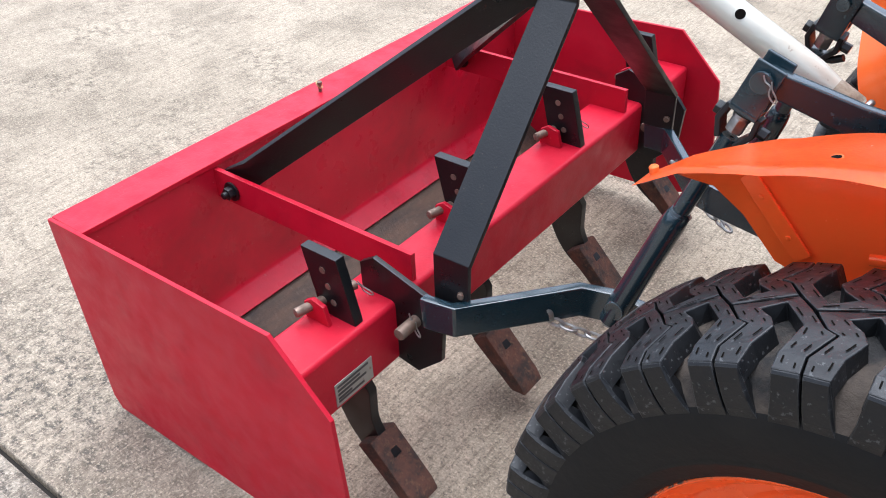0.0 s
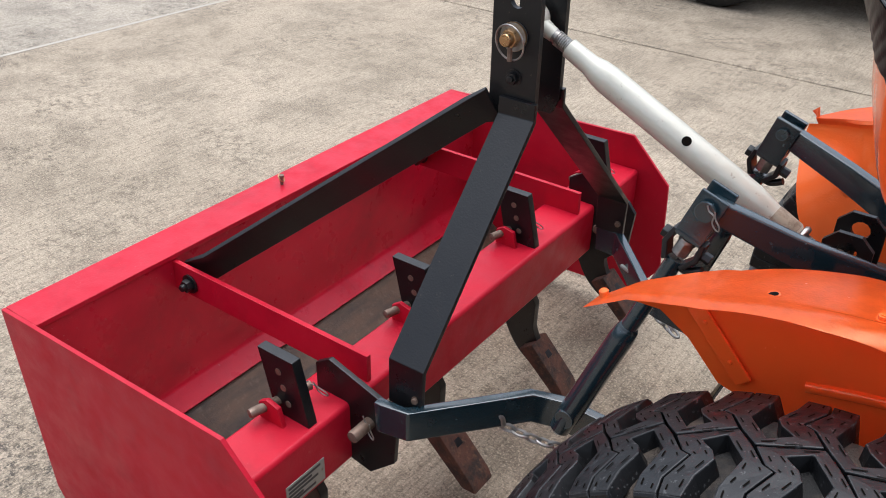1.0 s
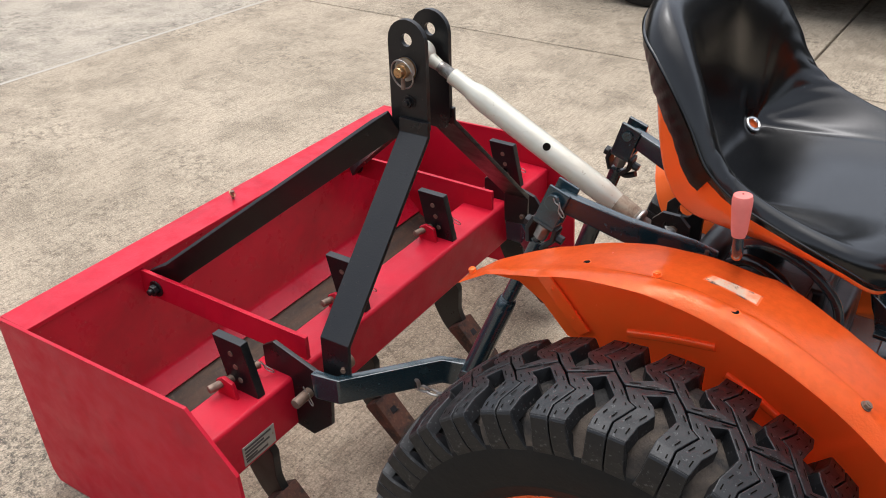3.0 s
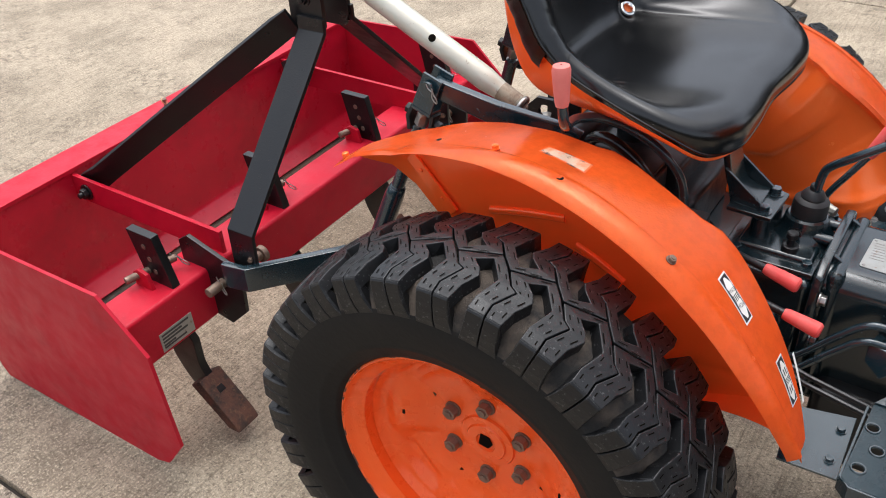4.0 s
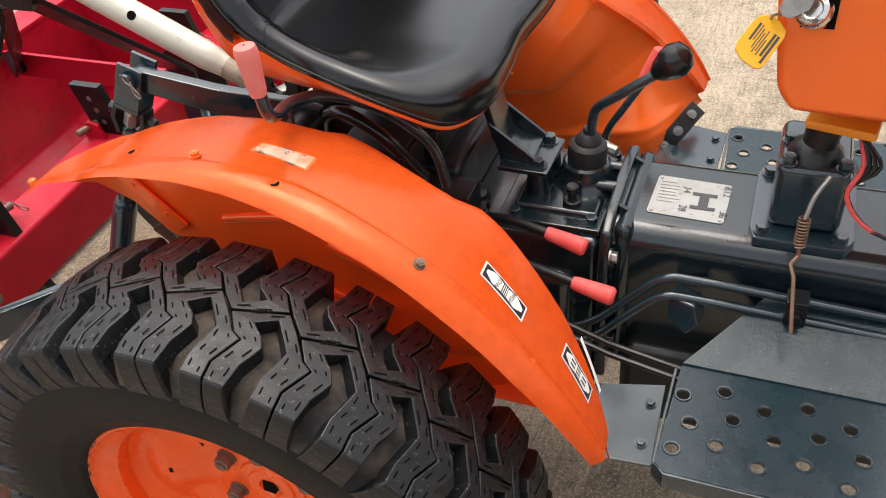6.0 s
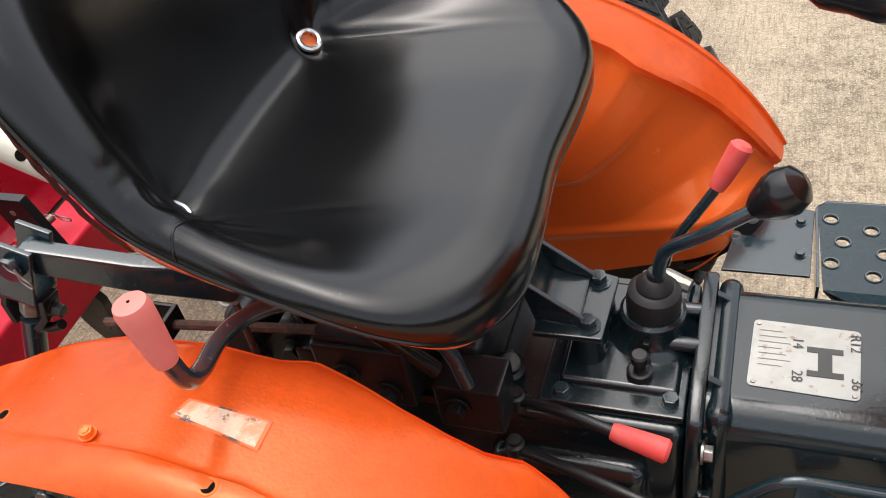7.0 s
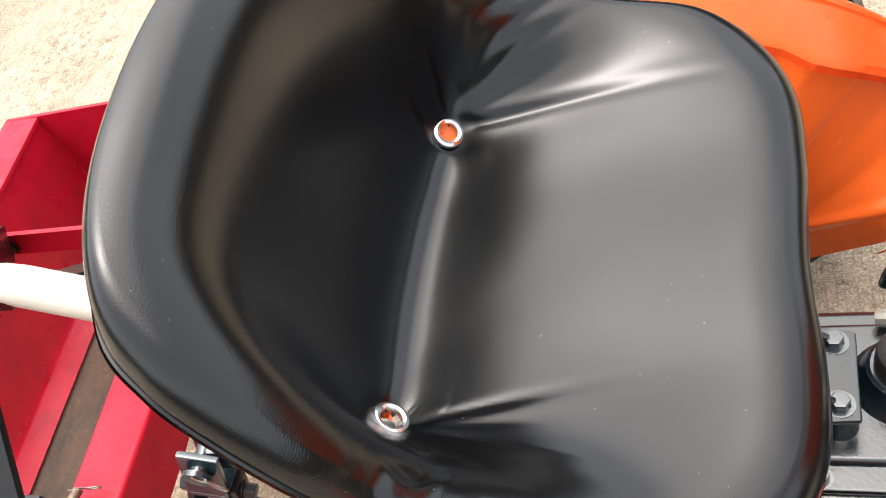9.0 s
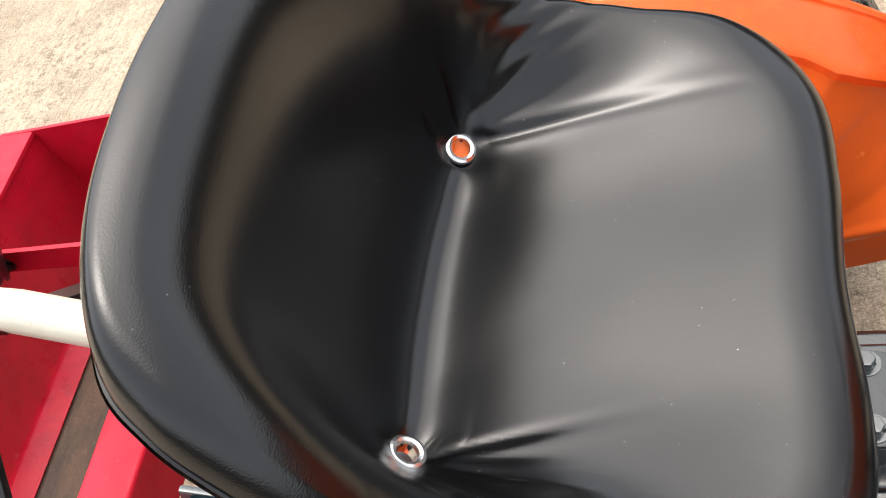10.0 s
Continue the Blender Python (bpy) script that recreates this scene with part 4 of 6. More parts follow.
def seat_surface(columns, sub, path=smooth_path):
    """Loft columns of points, each smoothed from the outside to the middle."""
    smoothed = [path(c, sub) for c in columns]
    rows = list(zip(*smoothed))
    bm = bmesh.new()
    grid = [[bm.verts.new(p) for p in row] for row in rows[:-1]]
    n = len(grid[0])
    for a, b in zip(grid, grid[1:]):
        for i in range(n):
            bm.faces.new((a[i], a[(i + 1) % n], b[(i + 1) % n], b[i]))
    mid = bm.verts.new(rows[-1][0])
    for i in range(n):
        bm.faces.new((grid[-1][i], grid[-1][(i + 1) % n], mid))
    bmesh.ops.recalc_face_normals(bm, faces=bm.faces)
    bm.normal_update()
    if mid.normal.z < 0:
        bmesh.ops.reverse_faces(bm, faces=bm.faces)
    return bm


seat = part("seat", tube([(0.02, 0, 0.70), (0.02, 0, 0.84)], 0.03, 12), GREASY, tractor, "black vinyl pan seat with two metal eyelets on an orange shell")
STEPS = 18
lip, crest, brow, foot, shell = (all_round(h, STEPS) for h in (LIP, CREST, BROW, FOOT, SHELL))
columns = []
for l, k, w_, f, s_ in zip(lip, crest, brow, foot, shell):
    out = V((l.x - k.x, l.y - k.y, 0)).normalized()
    high = min(1, max(0, (l.z - 1.04) / 0.05))
    reach = (s_ - l).length
    under = l + (s_ - l).normalized() * (min(0.016, reach * 0.5) * (1 - high) + (reach + 0.004) * high) + out * 0.004 * high
    rise = min(1, max(0, (k.z - f.z) / 0.25))
    roll = l.lerp(k, 0.45) + out * (0.006 + 0.012 * min(1, max(0, (l.x - 0.10) / 0.10))) + V((0, 0, 0.009))
    wall = [w_.lerp(f, 0.35) + out * 0.004 * rise, w_.lerp(f, 0.72) + out * 0.006 * rise]
    inner = [f.lerp(MIDDLE, e) for e in (0.18, 0.36, 0.54, 0.72, 0.88)]
    columns.append([under, l, l + out * 0.001, roll, k, w_] + wall + [f] + [V((p.x, p.y, pan_height(p.x, p.y))) for p in inner] + [MIDDLE])
cushion = seat_surface(columns, 8, soft_path)
# ease the padding inside the roll
cushion.verts.index_update()
per_row = len(columns)
padding = [v for v in cushion.verts if v.index >= 38 * per_row]
for _ in range(60):
    bmesh.ops.smooth_vert(cushion, verts=padding, factor=0.5, use_axis_x=True, use_axis_y=True, use_axis_z=True)
crease = [v for v in padding if v.co.x < -0.03 and v.co.z < 0.93 and abs(v.co.y) < 0.135]
for _ in range(40):
    bmesh.ops.smooth_vert(cushion, verts=crease, factor=0.5, use_axis_x=True, use_axis_y=True, use_axis_z=True)
cushion.normal_update()
EYES = {g: V((-0.0765, g, 0.868)) for g in (-GROM, GROM)}
# folds that run out from each eyelet: angle from forwards to outwards, depth, length, half width
FOLDS = {1: ((11, 0.0042, 0.150, 0.0050), (24, 0.0016, 0.07, 0.004), (35, 0.0034, 0.10, 0.0042), (42, 0.0042, 0.12, 0.0042), (49, 0.0056, 0.14, 0.0044), (56, 0.0060, 0.14, 0.0044), (63, 0.0044, 0.12, 0.0042), (74, 0.0026, 0.08, 0.0042)),
         -1: ((-13, 0.0036, 0.085, 0.0048), (-2, 0.0020, 0.06, 0.004), (11, 0.0028, 0.075, 0.0042), (24, 0.0032, 0.08, 0.0042), (36, 0.0032, 0.075, 0.0042), (47, 0.0034, 0.07, 0.0042), (58, 0.0030, 0.06, 0.0042))}
moves = []
for v in cushion.verts:
    d = 0.0
    for g, e in EYES.items():
        o = 1 if g > 0 else -1
        r = v.co - e
        near = r.length
        if near > 0.26:
            continue
        d -= 0.008 * math.exp(-(near / 0.024) ** 2)
        x, y = r.x - 0.35 * r.z * min(1, max(0, (0.01 - r.x) / 0.04)), (v.co.y - g) * o
        low = math.exp(-(max(0, r.z - 0.01) / (0.05 if o < 0 else 0.14)) ** 2)
        for ang, depth, length, wide in FOLDS[o]:
            ca, sa = math.cos(radians(ang)), math.sin(radians(ang))
            al, pe = x * ca + y * sa, -x * sa + y * ca + (0.10 if ang > 0 else -0.1) * x * y + 0.25 * (x * ca + y * sa) ** 2 * (1 if 0 < ang < 20 else 0)
            if al > 0.010:
                wd = wide * (0.7 + 3 * al)
                fade = min(1, (al - 0.010) / 0.02) * math.exp(-(max(0, al - 0.03) / length) ** 2)
                d -= 0.62 * depth * fade * low * (math.exp(-(pe / wd) ** 2) - 0.45 * math.exp(-((pe - 1.9 * wd) / (wd * 1.1)) ** 2))
    # flattened hollows where one sits
    if v.co.z < 0.9 and v.co.x > -0.05:
        d -= 0.0022 * math.exp(-((v.co.x - 0.12) / 0.06) ** 2) * (math.exp(-((v.co.y - 0.11) / 0.06) ** 2) + math.exp(-((v.co.y + 0.11) / 0.06) ** 2))
    # soft unevenness of the padding, and puckers beside the right corner's seam
    d += 0.0006 * noise.noise(v.co * 14.0)
    if v.co.y < -0.18:
        d += 0.0015 * math.sin((v.co.x * 0.9 + v.co.z * 0.5) * 640 + 3 * noise.noise(v.co * 40.0)) * math.exp(-((v.co.x + 0.012) / 0.016) ** 2 - ((v.co.y + 0.228) / 0.016) ** 2)
    moves.append((v, v.normal.copy() * d))
for v, m in moves:
    v.co += m
cushion.normal_update()
cushion.verts.ensure_lookup_table()
# the cover's seam crosses the roll just before the corner
SEAM_COLUMN = int(6.15 * STEPS)
seam = [cushion.verts[r * per_row + SEAM_COLUMN].co + cushion.verts[r * per_row + SEAM_COLUMN].normal * 0.0002 for r in range(18, 50, 2)]
eye = {}
for g, e in EYES.items():
    near = min(cushion.verts, key=lambda v: (v.co - e).length)
    eye[g] = (near.co.copy(), near.normal.copy())
doomed = [f for f in cushion.faces if min((f.calc_center_median() - e).length for e, _ in eye.values()) < 0.0095]
bmesh.ops.delete(cushion, geom=doomed, context="FACES")
part("cushion", cushion, VINYL, seat, "glossy black vinyl cushion with creases", 85)
columns = []
for l, k, f, s_ in zip(lip, crest, foot, shell):
    out = V((l.x - k.x, l.y - k.y, 0)).normalized()
    high = min(1, max(0, (l.z - 1.04) / 0.05))
    s_ = s_ - out * 0.008 * high
    columns.append([l - out * 0.012, l.lerp(s_, 0.5) - out * (0.002 + 0.008 * high), s_, s_.lerp(f, 0.45) - V((0, 0, 0.022)) + out * 0.012 * min(1, max(0, (k.z - 0.9) / 0.1)), f - V((0, 0, 0.016)) - out * 0.004, f.lerp(MIDDLE, 0.5) - V((0, 0, 0.03)), MIDDLE - V((0, 0, 0.035))])
pan = seat_surface(columns, 4)
doomed = [f for f in pan.faces if (f.calc_center_median() - eye[-GROM][0]).length < 0.045]
bmesh.ops.delete(pan, geom=doomed, context="FACES")
part("seat_pan", pan, ORANGE, seat, "orange steel seat shell", 60)
# pleated skirt of the cover, drawn down over the shell from the sides to the back
skirt = []
for i in range(int(6.8 * STEPS), len(lip) - int(6.8 * STEPS) + 1):
    l, k, s_ = lip[i], crest[i], shell[i]
    out = V((l.x - k.x, l.y - k.y, 0)).normalized()
    high = min(1, max(0, (l.z - 1.01) / 0.06))
    grow = 0.55 + 0.53 * high
    pleat = noise.noise(V((i * 0.33, 0.0, 0.0))) + 0.6 * math.sin(i * 0.9)
    skirt.append([l.lerp(s_, grow * q / 6) + out * (0.0035 + 0.0022 * pleat * (q / 6) * (1.4 - q / 6) + 0.004 * math.sin(math.pi * q / 6)) for q in range(7)])
part("skirt", loft(skirt, False, False), LINING, seat, "black vinyl skirt gathered over the shell", 70)
part("piping", tube(lip + lip[:1], 0.0022, 8, 0, None, False), VINYL, seat, "black welted edge")
for g, (e, n) in eye.items():
    n = (n + V((0.35, 0, 0.6))).normalized()
    part("eyelet", joined(ring(e + n * 0.004, n, 0.0118, 0.0036), lathe([(0.0095, -0.008), (0.0095, 0.004)], e, n, 24, False)), CHROME, seat, "chrome eyelet")
e, n = eye[GROM]
part("shell_dimple", lathe([(0.0120, 0.0), (0.0060, -0.0012), (0.0, -0.0015)], e - n * 0.0030, n, 20, False), ORANGE, seat, "orange shell behind the eyelet")
part("cover_seam", tube(seam, 0.0011, 6), VINYL, seat)


# ---- transmission ----
CASE = 0.595
part("transmission_case", joined(block((-0.12, -0.105, 0.30), (0.362, 0.105, CASE), 0.012, 3), block((0.16, -0.125, 0.36), (0.33, 0.125, 0.54), 0.02, 3)), CASTING, tractor)
section = [(0.375, -0.080, 0.36)]
for cy, cz, a0 in ((-0.062, 0.585, 180), (0.062, 0.585, 90)):
    section += [(0.375, cy + 0.032 * math.cos(radians(a0 - 15 * k)), cz + 0.032 * math.sin(radians(a0 - 15 * k))) for k in range(7)]
section.append((0.375, 0.080, 0.36))
part("clutch_housing", prism(section, (0.92, 0, 0), 0), CASTING, tractor)
part("lower_housing", block((0.40, -0.120, 0.27), (1.25, 0.10, 0.42), 0.02, 3), GREASY, tractor)
part("housing_flange", prism([(0.362, -0.112, 0.34), (0.362, 0.112, 0.34), (0.362, 0.118, 0.56), (0.362, 0.095, 0.625), (0.362, 0.03, 0.632), (0.362, -0.06, 0.628), (0.362, -0.100, 0.61), (0.362, -0.118, 0.56)], (0.016, 0, 0), 0.0045), CASTING, tractor)
part("housing_collar", block((0.3785, -0.097, 0.37), (0.404, 0.097, 0.6205), 0.014, 4), CASTING, tractor)
part("axle_tube", lathe([(0.06, -0.40), (0.06, 0.40)], (0, 0, HUB_Z), (0, 1, 0), 24), GREASY, tractor)
# footboards
for s in (-1, 1):
    out = [(0.488, 0.365), (0.495, 0.205), (0.575, 0.10), (0.80, 0.10), (0.80, 0.345), (0.745, 0.345), (0.730, 0.372), (0.50, 0.372)]
    holes = []
    for x in range(5):
        dy = 0.0 if x % 2 == 0 else -0.018
        for k, (ox, y) in enumerate(((0.0, 0.253), (0.014, 0.294), (0.0, 0.337))):
            holes.append((0.504 + 0.048 * x + ox, y + dy, 0.0085))
    part("footboard", drilled([(x, s * y) for x, y in out], [(x, s * y, r) for x, y, r in holes], (0, 0, 0.497), (1, 0, 0), (0, 1, 0), 0.003), BOARD, tractor, "blue-grey steel footboard with punched holes")


# ---- fender details ----
def on_fender(s, a, y, lift=0.0, r=0.4755):
    t = radians(a)
    return V(((r + lift) * math.cos(t), s * y, 0.365 + (r + lift) * math.sin(t)))


def fender_normal(a):
    return V((math.cos(radians(a)), 0, math.sin(radians(a))))


def fender_patch(name, corners, mat, parent, lift, label=""):
    """A decal that follows the fender's curve; corners as (angle, y), in order."""
    (a0, y0), (a1, y1), (a2, y2), (a3, y3) = corners
    n = 10
    rows = []
    for i in range(n + 1):
        f = i / n
        p, q = (a0 + (a1 - a0) * f, y0 + (y1 - y0) * f), (a3 + (a2 - a3) * f, y3 + (y2 - y3) * f)
        rows.append([on_fender(-1, p[0] + (q[0] - p[0]) * g, p[1] + (q[1] - p[1]) * g, lift, fender_r(p[1] + (q[1] - p[1]) * g, p[0])) for g in (0, 0.5, 1)])
    return part(name, loft(rows, False, False), mat, parent, label)


def fender_r(y, a):
    for (a0, r0), (a1, r1) in zip(FENDER_R, FENDER_R[1:]):
        if a <= a1:
            return r0 + (r1 - r0) * (a - a0) / (a1 - a0) + 0.0016


for a, y in ((81.7, 0.370), (108, 0.338)):
    n = fender_normal(a)
    o = on_fender(-1, a, y, 0, 0.4722 if a < 90 else 0.4757)
    part("fender_hole", lathe([(0.0052, 0), (0.0052, 0.0005)], o, n, 20), DARK, near_fender)
    part("hole_lip", ring(o - n * 0.0008, n, 0.0064, 0.0013, 24, 6), ORANGE, near_fender)
for a, y, m in ((60, 0.393, PIN), (95, 0.352, ORANGE)):
    part("fender_bolt", hexbolt(on_fender(-1, a, y, -0.001, 0.4745 if a < 80 else 0.4765), fender_normal(a), 0.0058, 0.0045, 1.2, stud=0.002), m, near_fender)
for lo, hi, y0, y1, y2, y3 in ((44.5, 52.5, 0.353, 0.331, 0.348, 0.370), (30, 37, 0.365, 0.344, 0.362, 0.383)):
    d = fender_patch("lever_decal", ((hi, y0), (lo, y3), (lo, y2), (hi, y1)), DECAL_WHITE, near_fender, 0.0010, "black and white lever decal with arrows")

    def inset(f, g):
        top, bottom = y0 + (y1 - y0) * g, y3 + (y2 - y3) * g
        return (hi + (lo - hi) * f, top + (bottom - top) * f)

    fender_patch("decal_field", (inset(0.035, 0.08), inset(0.965, 0.08), inset(0.965, 0.92), inset(0.035, 0.92)), DECAL_BLACK, d, 0.0014)
    for f0, f1, f2 in ((0.08, 0.24, 0.44), (0.92, 0.76, 0.56)):
        fender_patch("decal_arrow", (inset(f0, 0.40), inset(f1, 0.14), inset(f1, 0.86), inset(f0, 0.60)), DECAL_WHITE, d, 0.0019)
        fender_patch("decal_arrow", (inset(f1, 0.14), inset(f2, 0.22), inset(f2, 0.78), inset(f1, 0.86)), DECAL_WHITE, d, 0.0019)
        if hi < 40:
            for g in (0.3, 0.55):
                fender_patch("print_bar", (inset(f1, g), inset(f1 + (f2 - f1) * 0.7, g), inset(f1 + (f2 - f1) * 0.7, g + 0.12), inset(f1, g + 0.12)), INK, d, 0.0024)
        else:
            word, (ma, my) = ("LOW" if f0 < 0.5 else "HIGH"), inset((f1 + f2) / 2, 0.5)
            curve = bpy.data.curves.new("word", "FONT")
            curve.body, curve.size, curve.align_x, curve.align_y = word, 0.0075, "CENTER", "CENTER"
            tmp = bpy.data.objects.new("word", curve)
            me = bpy.data.meshes.new_from_object(tmp)
            bpy.data.objects.remove(tmp)
            me.materials.append(INK)
            ob = new("word", me)
            ob.parent = d
            ob.matrix_basis = Matrix.Translation(on_fender(-1, ma, my, 0.0026, fender_r(my, ma))) @ Matrix.Rotation(radians(90 - ma), 4, "Y") @ Matrix.Rotation(radians(-102), 4, "Z")
    for f in (0.46, 0.495, 0.53):
        fender_patch("decal_bar", (inset(f, 0.2), inset(f + 0.016, 0.2), inset(f + 0.016, 0.8), inset(f, 0.8)), DECAL_WHITE, d, 0.0019)
wd = fender_patch("worn_decal", ((88.8, 0.3225), (79.4, 0.333), (79.4, 0.307), (88.0, 0.3045)), PEELED_EDGE, near_fender, 0.0010, "peeling pale decal with a worn dark border")
fender_patch("decal_field", ((88.4, 0.3205), (79.75, 0.331), (79.75, 0.3088), (87.6, 0.3065)), PEELED, wd, 0.0015)
fender_patch("edge_strip", ((35, 0.3235), (28.5, 0.3575), (28.5, 0.3515), (35, 0.3175)), DECAL_WHITE, near_fender, 0.0016)
part("tip_tab", lathe([(0.006, 0), (0.006, 0.008), (0.004, 0.010)], (-0.333, -0.336, 0.736), (-0.3, 0, 1), 12), ORANGE, near_fender)
part("fender_bolt", hexbolt(on_fender(1, 100, 0.38, 0, 0.474), fender_normal(100), 0.008, 0.006, 1.2), PIN, far_fender)

# ---- footboards, lips, brackets ----
for s in (-1, 1):
    part("footboard_lip", bar([(0.489, s * 0.21, 0.487), (0.487, s * 0.36, 0.487), (0.500, s * 0.374, 0.487), (0.735, s * 0.374, 0.487), (0.752, s * 0.345, 0.487)], (0, 0, 1), 0.026, 0.004, 0.001), BLUEGREY, tractor)
    slope = [(0.495, s * 0.203, 0.500), (0.800, s * 0.203, 0.500), (0.800, s * 0.098, 0.548), (0.585, s * 0.098, 0.548)]
    part("footboard_slope", prism(slope, (0, 0, 0.003), 0.0008), BOARD, tractor)
    br = part("footboard_bracket", prism([(0.395 if s < 0 else 0.374, s * (0.262 if s < 0 else 0.228), 0.494), (0.408 if s < 0 else 0.398, s * 0.372, 0.494), (0.485, s * 0.362, 0.488), (0.481, s * 0.235, 0.488)], (0, 0, 0.004), 0.001), BLUEGREY, tractor)
    for y in (0.272, 0.335):
        part("bracket_bolt", hexbolt((0.468, s * y, 0.493), (0, 0, 1), 0.006, 0.005, 1.3), BLUEGREY, br)
    for x in range(5):
        dy = 0.0 if x % 2 == 0 else -0.018
        for ox, y in ((0.0, 0.253), (0.014, 0.294), (0.0, 0.337)):
            part("hole_rim", ring((0.504 + 0.048 * x + ox, s * (y + dy), 0.5005), (0, 0, 1), 0.0092, 0.0016, 18, 6), BLUEGREY, tractor)
part("step_loop", tube([(0.645, -0.372, 0.482), (0.655, -0.386, 0.476), (0.74, -0.386, 0.476), (0.75, -0.372, 0.482)], 0.006, 10, 4), BLUEGREY, tractor)
part("tunnel_hump", joined(lathe([(0.0, 0.0), (0.035, 0.004), (0.05, 0.02), (0.055, 0.05)][::-1], (0.64, 0.24, 0.552), (0, 0, -1), 24)), BLUEGREY, tractor)

# ---- transmission top: cover, bolts, seat bracket, levers ----
cover = part("gear_cover", joined(block((0.215, -0.092, 0.594), (0.36, 0.092, 0.605), 0.003), block((0.232, -0.068, 0.600), (0.352, 0.078, 0.6125), 0.011, 4)), CASTING, tractor)
for x, y, z in ((0.345, -0.074, 0.603), (0.238, -0.080, 0.603), (0.345, 0.083, 0.603), (0.225, 0.078, 0.603)):
    part("cover_bolt", hexbolt((x, y, z), (0, 0, 1), 0.0085, 0.009, 1.4), BLUEGREY, cover)
part("dipstick", joined(lathe([(0.014, 0), (0.013, 0.014), (0.010, 0.016)], (0.312, -0.050, 0.606), (0, 0, 1), 16), lathe([(0.006, 0.014), (0.0065, 0.026), (0.009, 0.028), (0.009, 0.036), (0.007, 0.038)], (0.312, -0.050, 0.606), (0, 0, 1), 16)), GREASY, cover)
bracket = part("seat_bracket", joined(prism([(0.205, -0.052, 0.652), (0.275, -0.045, 0.645), (0.278, 0.045, 0.645), (0.205, 0.055, 0.652)], (0, 0, 0.008), 0.002),
                                      bar([(0.172, 0.0, 0.80), (0.185, 0.0, 0.74), (0.207, 0.0, 0.672), (0.25, 0, 0.657)], (0, 1, 0), 0.060, 0.012, 0.003, 3),
                                      prism([(0.19, -0.034, 0.715), (0.268, -0.034, 0.655), (0.205, -0.034, 0.655)], (0, 0.006, 0), 0.001),
                                      prism([(0.19, 0.030, 0.715), (0.268, 0.030, 0.655), (0.205, 0.030, 0.655)], (0, 0.006, 0), 0.001)), CASTING, tractor)
for y in (-0.030, 0.033):
    part("bracket_post", lathe([(0.020, 0), (0.017, 0.01), (0.015, 0.042)], (0.258, y, 0.604), (0, 0, 1), 18), CASTING, bracket)
    part("bracket_bolt", hexbolt((0.258, y, 0.653), (0, 0, 1), 0.009, 0.010, 1.5), BLUEGREY, bracket)
# main gear lever
lever = part("gear_lever", tube([(0.322, 0.010, 0.69), (0.326, 0.008, 0.722), (0.335, 0.004, 0.740), (0.362, -0.004, 0.765), (0.412, -0.002, 0.803)], 0.0068, 12, 5), BLUEGREY, tractor, "blue-grey bent gear lever with black knob")
part("lever_boot", lathe([(0.0232, 0.0), (0.0270, 0.003), (0.0278, 0.014), (0.0270, 0.017), (0.0278, 0.020), (0.0266, 0.030), (0.0224, 0.034), (0.0187, 0.035), (0.0187, 0.039), (0.0133, 0.047), (0.0087, 0.049), (0.0087, 0.056), (0.0071, 0.058)], (0.317, 0.012, 0.642), (0.05, 0, 1), 28), BOOT, lever, "black rubber boot")
part("lever_turret", lathe([(0.0580, 0.0), (0.0500, 0.005), (0.0425, 0.012), (0.0380, 0.020), (0.0350, 0.030), (0.0335, 0.040), (0.0300, 0.043)], (0.317, 0.012, 0.604), (0, 0, 1), 36), CASTING, lever)
part("turret_bolt", hexbolt((0.315, -0.0225, 0.628), (0, -1, 0.12), 0.0055, 0.005, 1.4), GREASY, lever)
for y_ in (-0.012, 0.036):
    part("turret_boss", lathe([(0.0085, 0.0), (0.0085, 0.030), (0.0065, 0.033)], (0.335, y_, 0.622), (1, 0, 0), 16), CASTING, lever)
part("lever_knob", lathe([(0.0, -0.028), (0.009, -0.027), (0.014, -0.020), (0.021, -0.004), (0.0225, 0.008), (0.018, 0.020), (0.008, 0.026), (0.0, 0.027)], (0.424, -0.001, 0.816), (0.66, -0.02, 0.62), 28), PLASTIC, lever, "glossy black plastic knob")
# second lever, with a red grip
lever2 = part("range_lever", tube([(0.315, 0.135, 0.59), (0.322, 0.137, 0.62), (0.345, 0.142, 0.660), (0.372, 0.152, 0.705)], 0.0058, 12, 5), BLUEGREY, tractor, "blue-grey lever with a faded red grip")
part("grip", lathe([(0.0, 0), (0.0085, 0.0), (0.0105, 0.012), (0.0125, 0.045), (0.0125, 0.053), (0.009, 0.057), (0.0, 0.058)], (0.366, 0.149, 0.696), (0.42, 0.28, 0.86), 20), RED_GRIP, lever2, "faded red rubber grip")
part("foil_wrap", tube([(0.300, 0.075, 0.625), (0.325, 0.070, 0.632), (0.35, 0.062, 0.630)], [0.008, 0.011, 0.008], 9), FOIL, tractor)
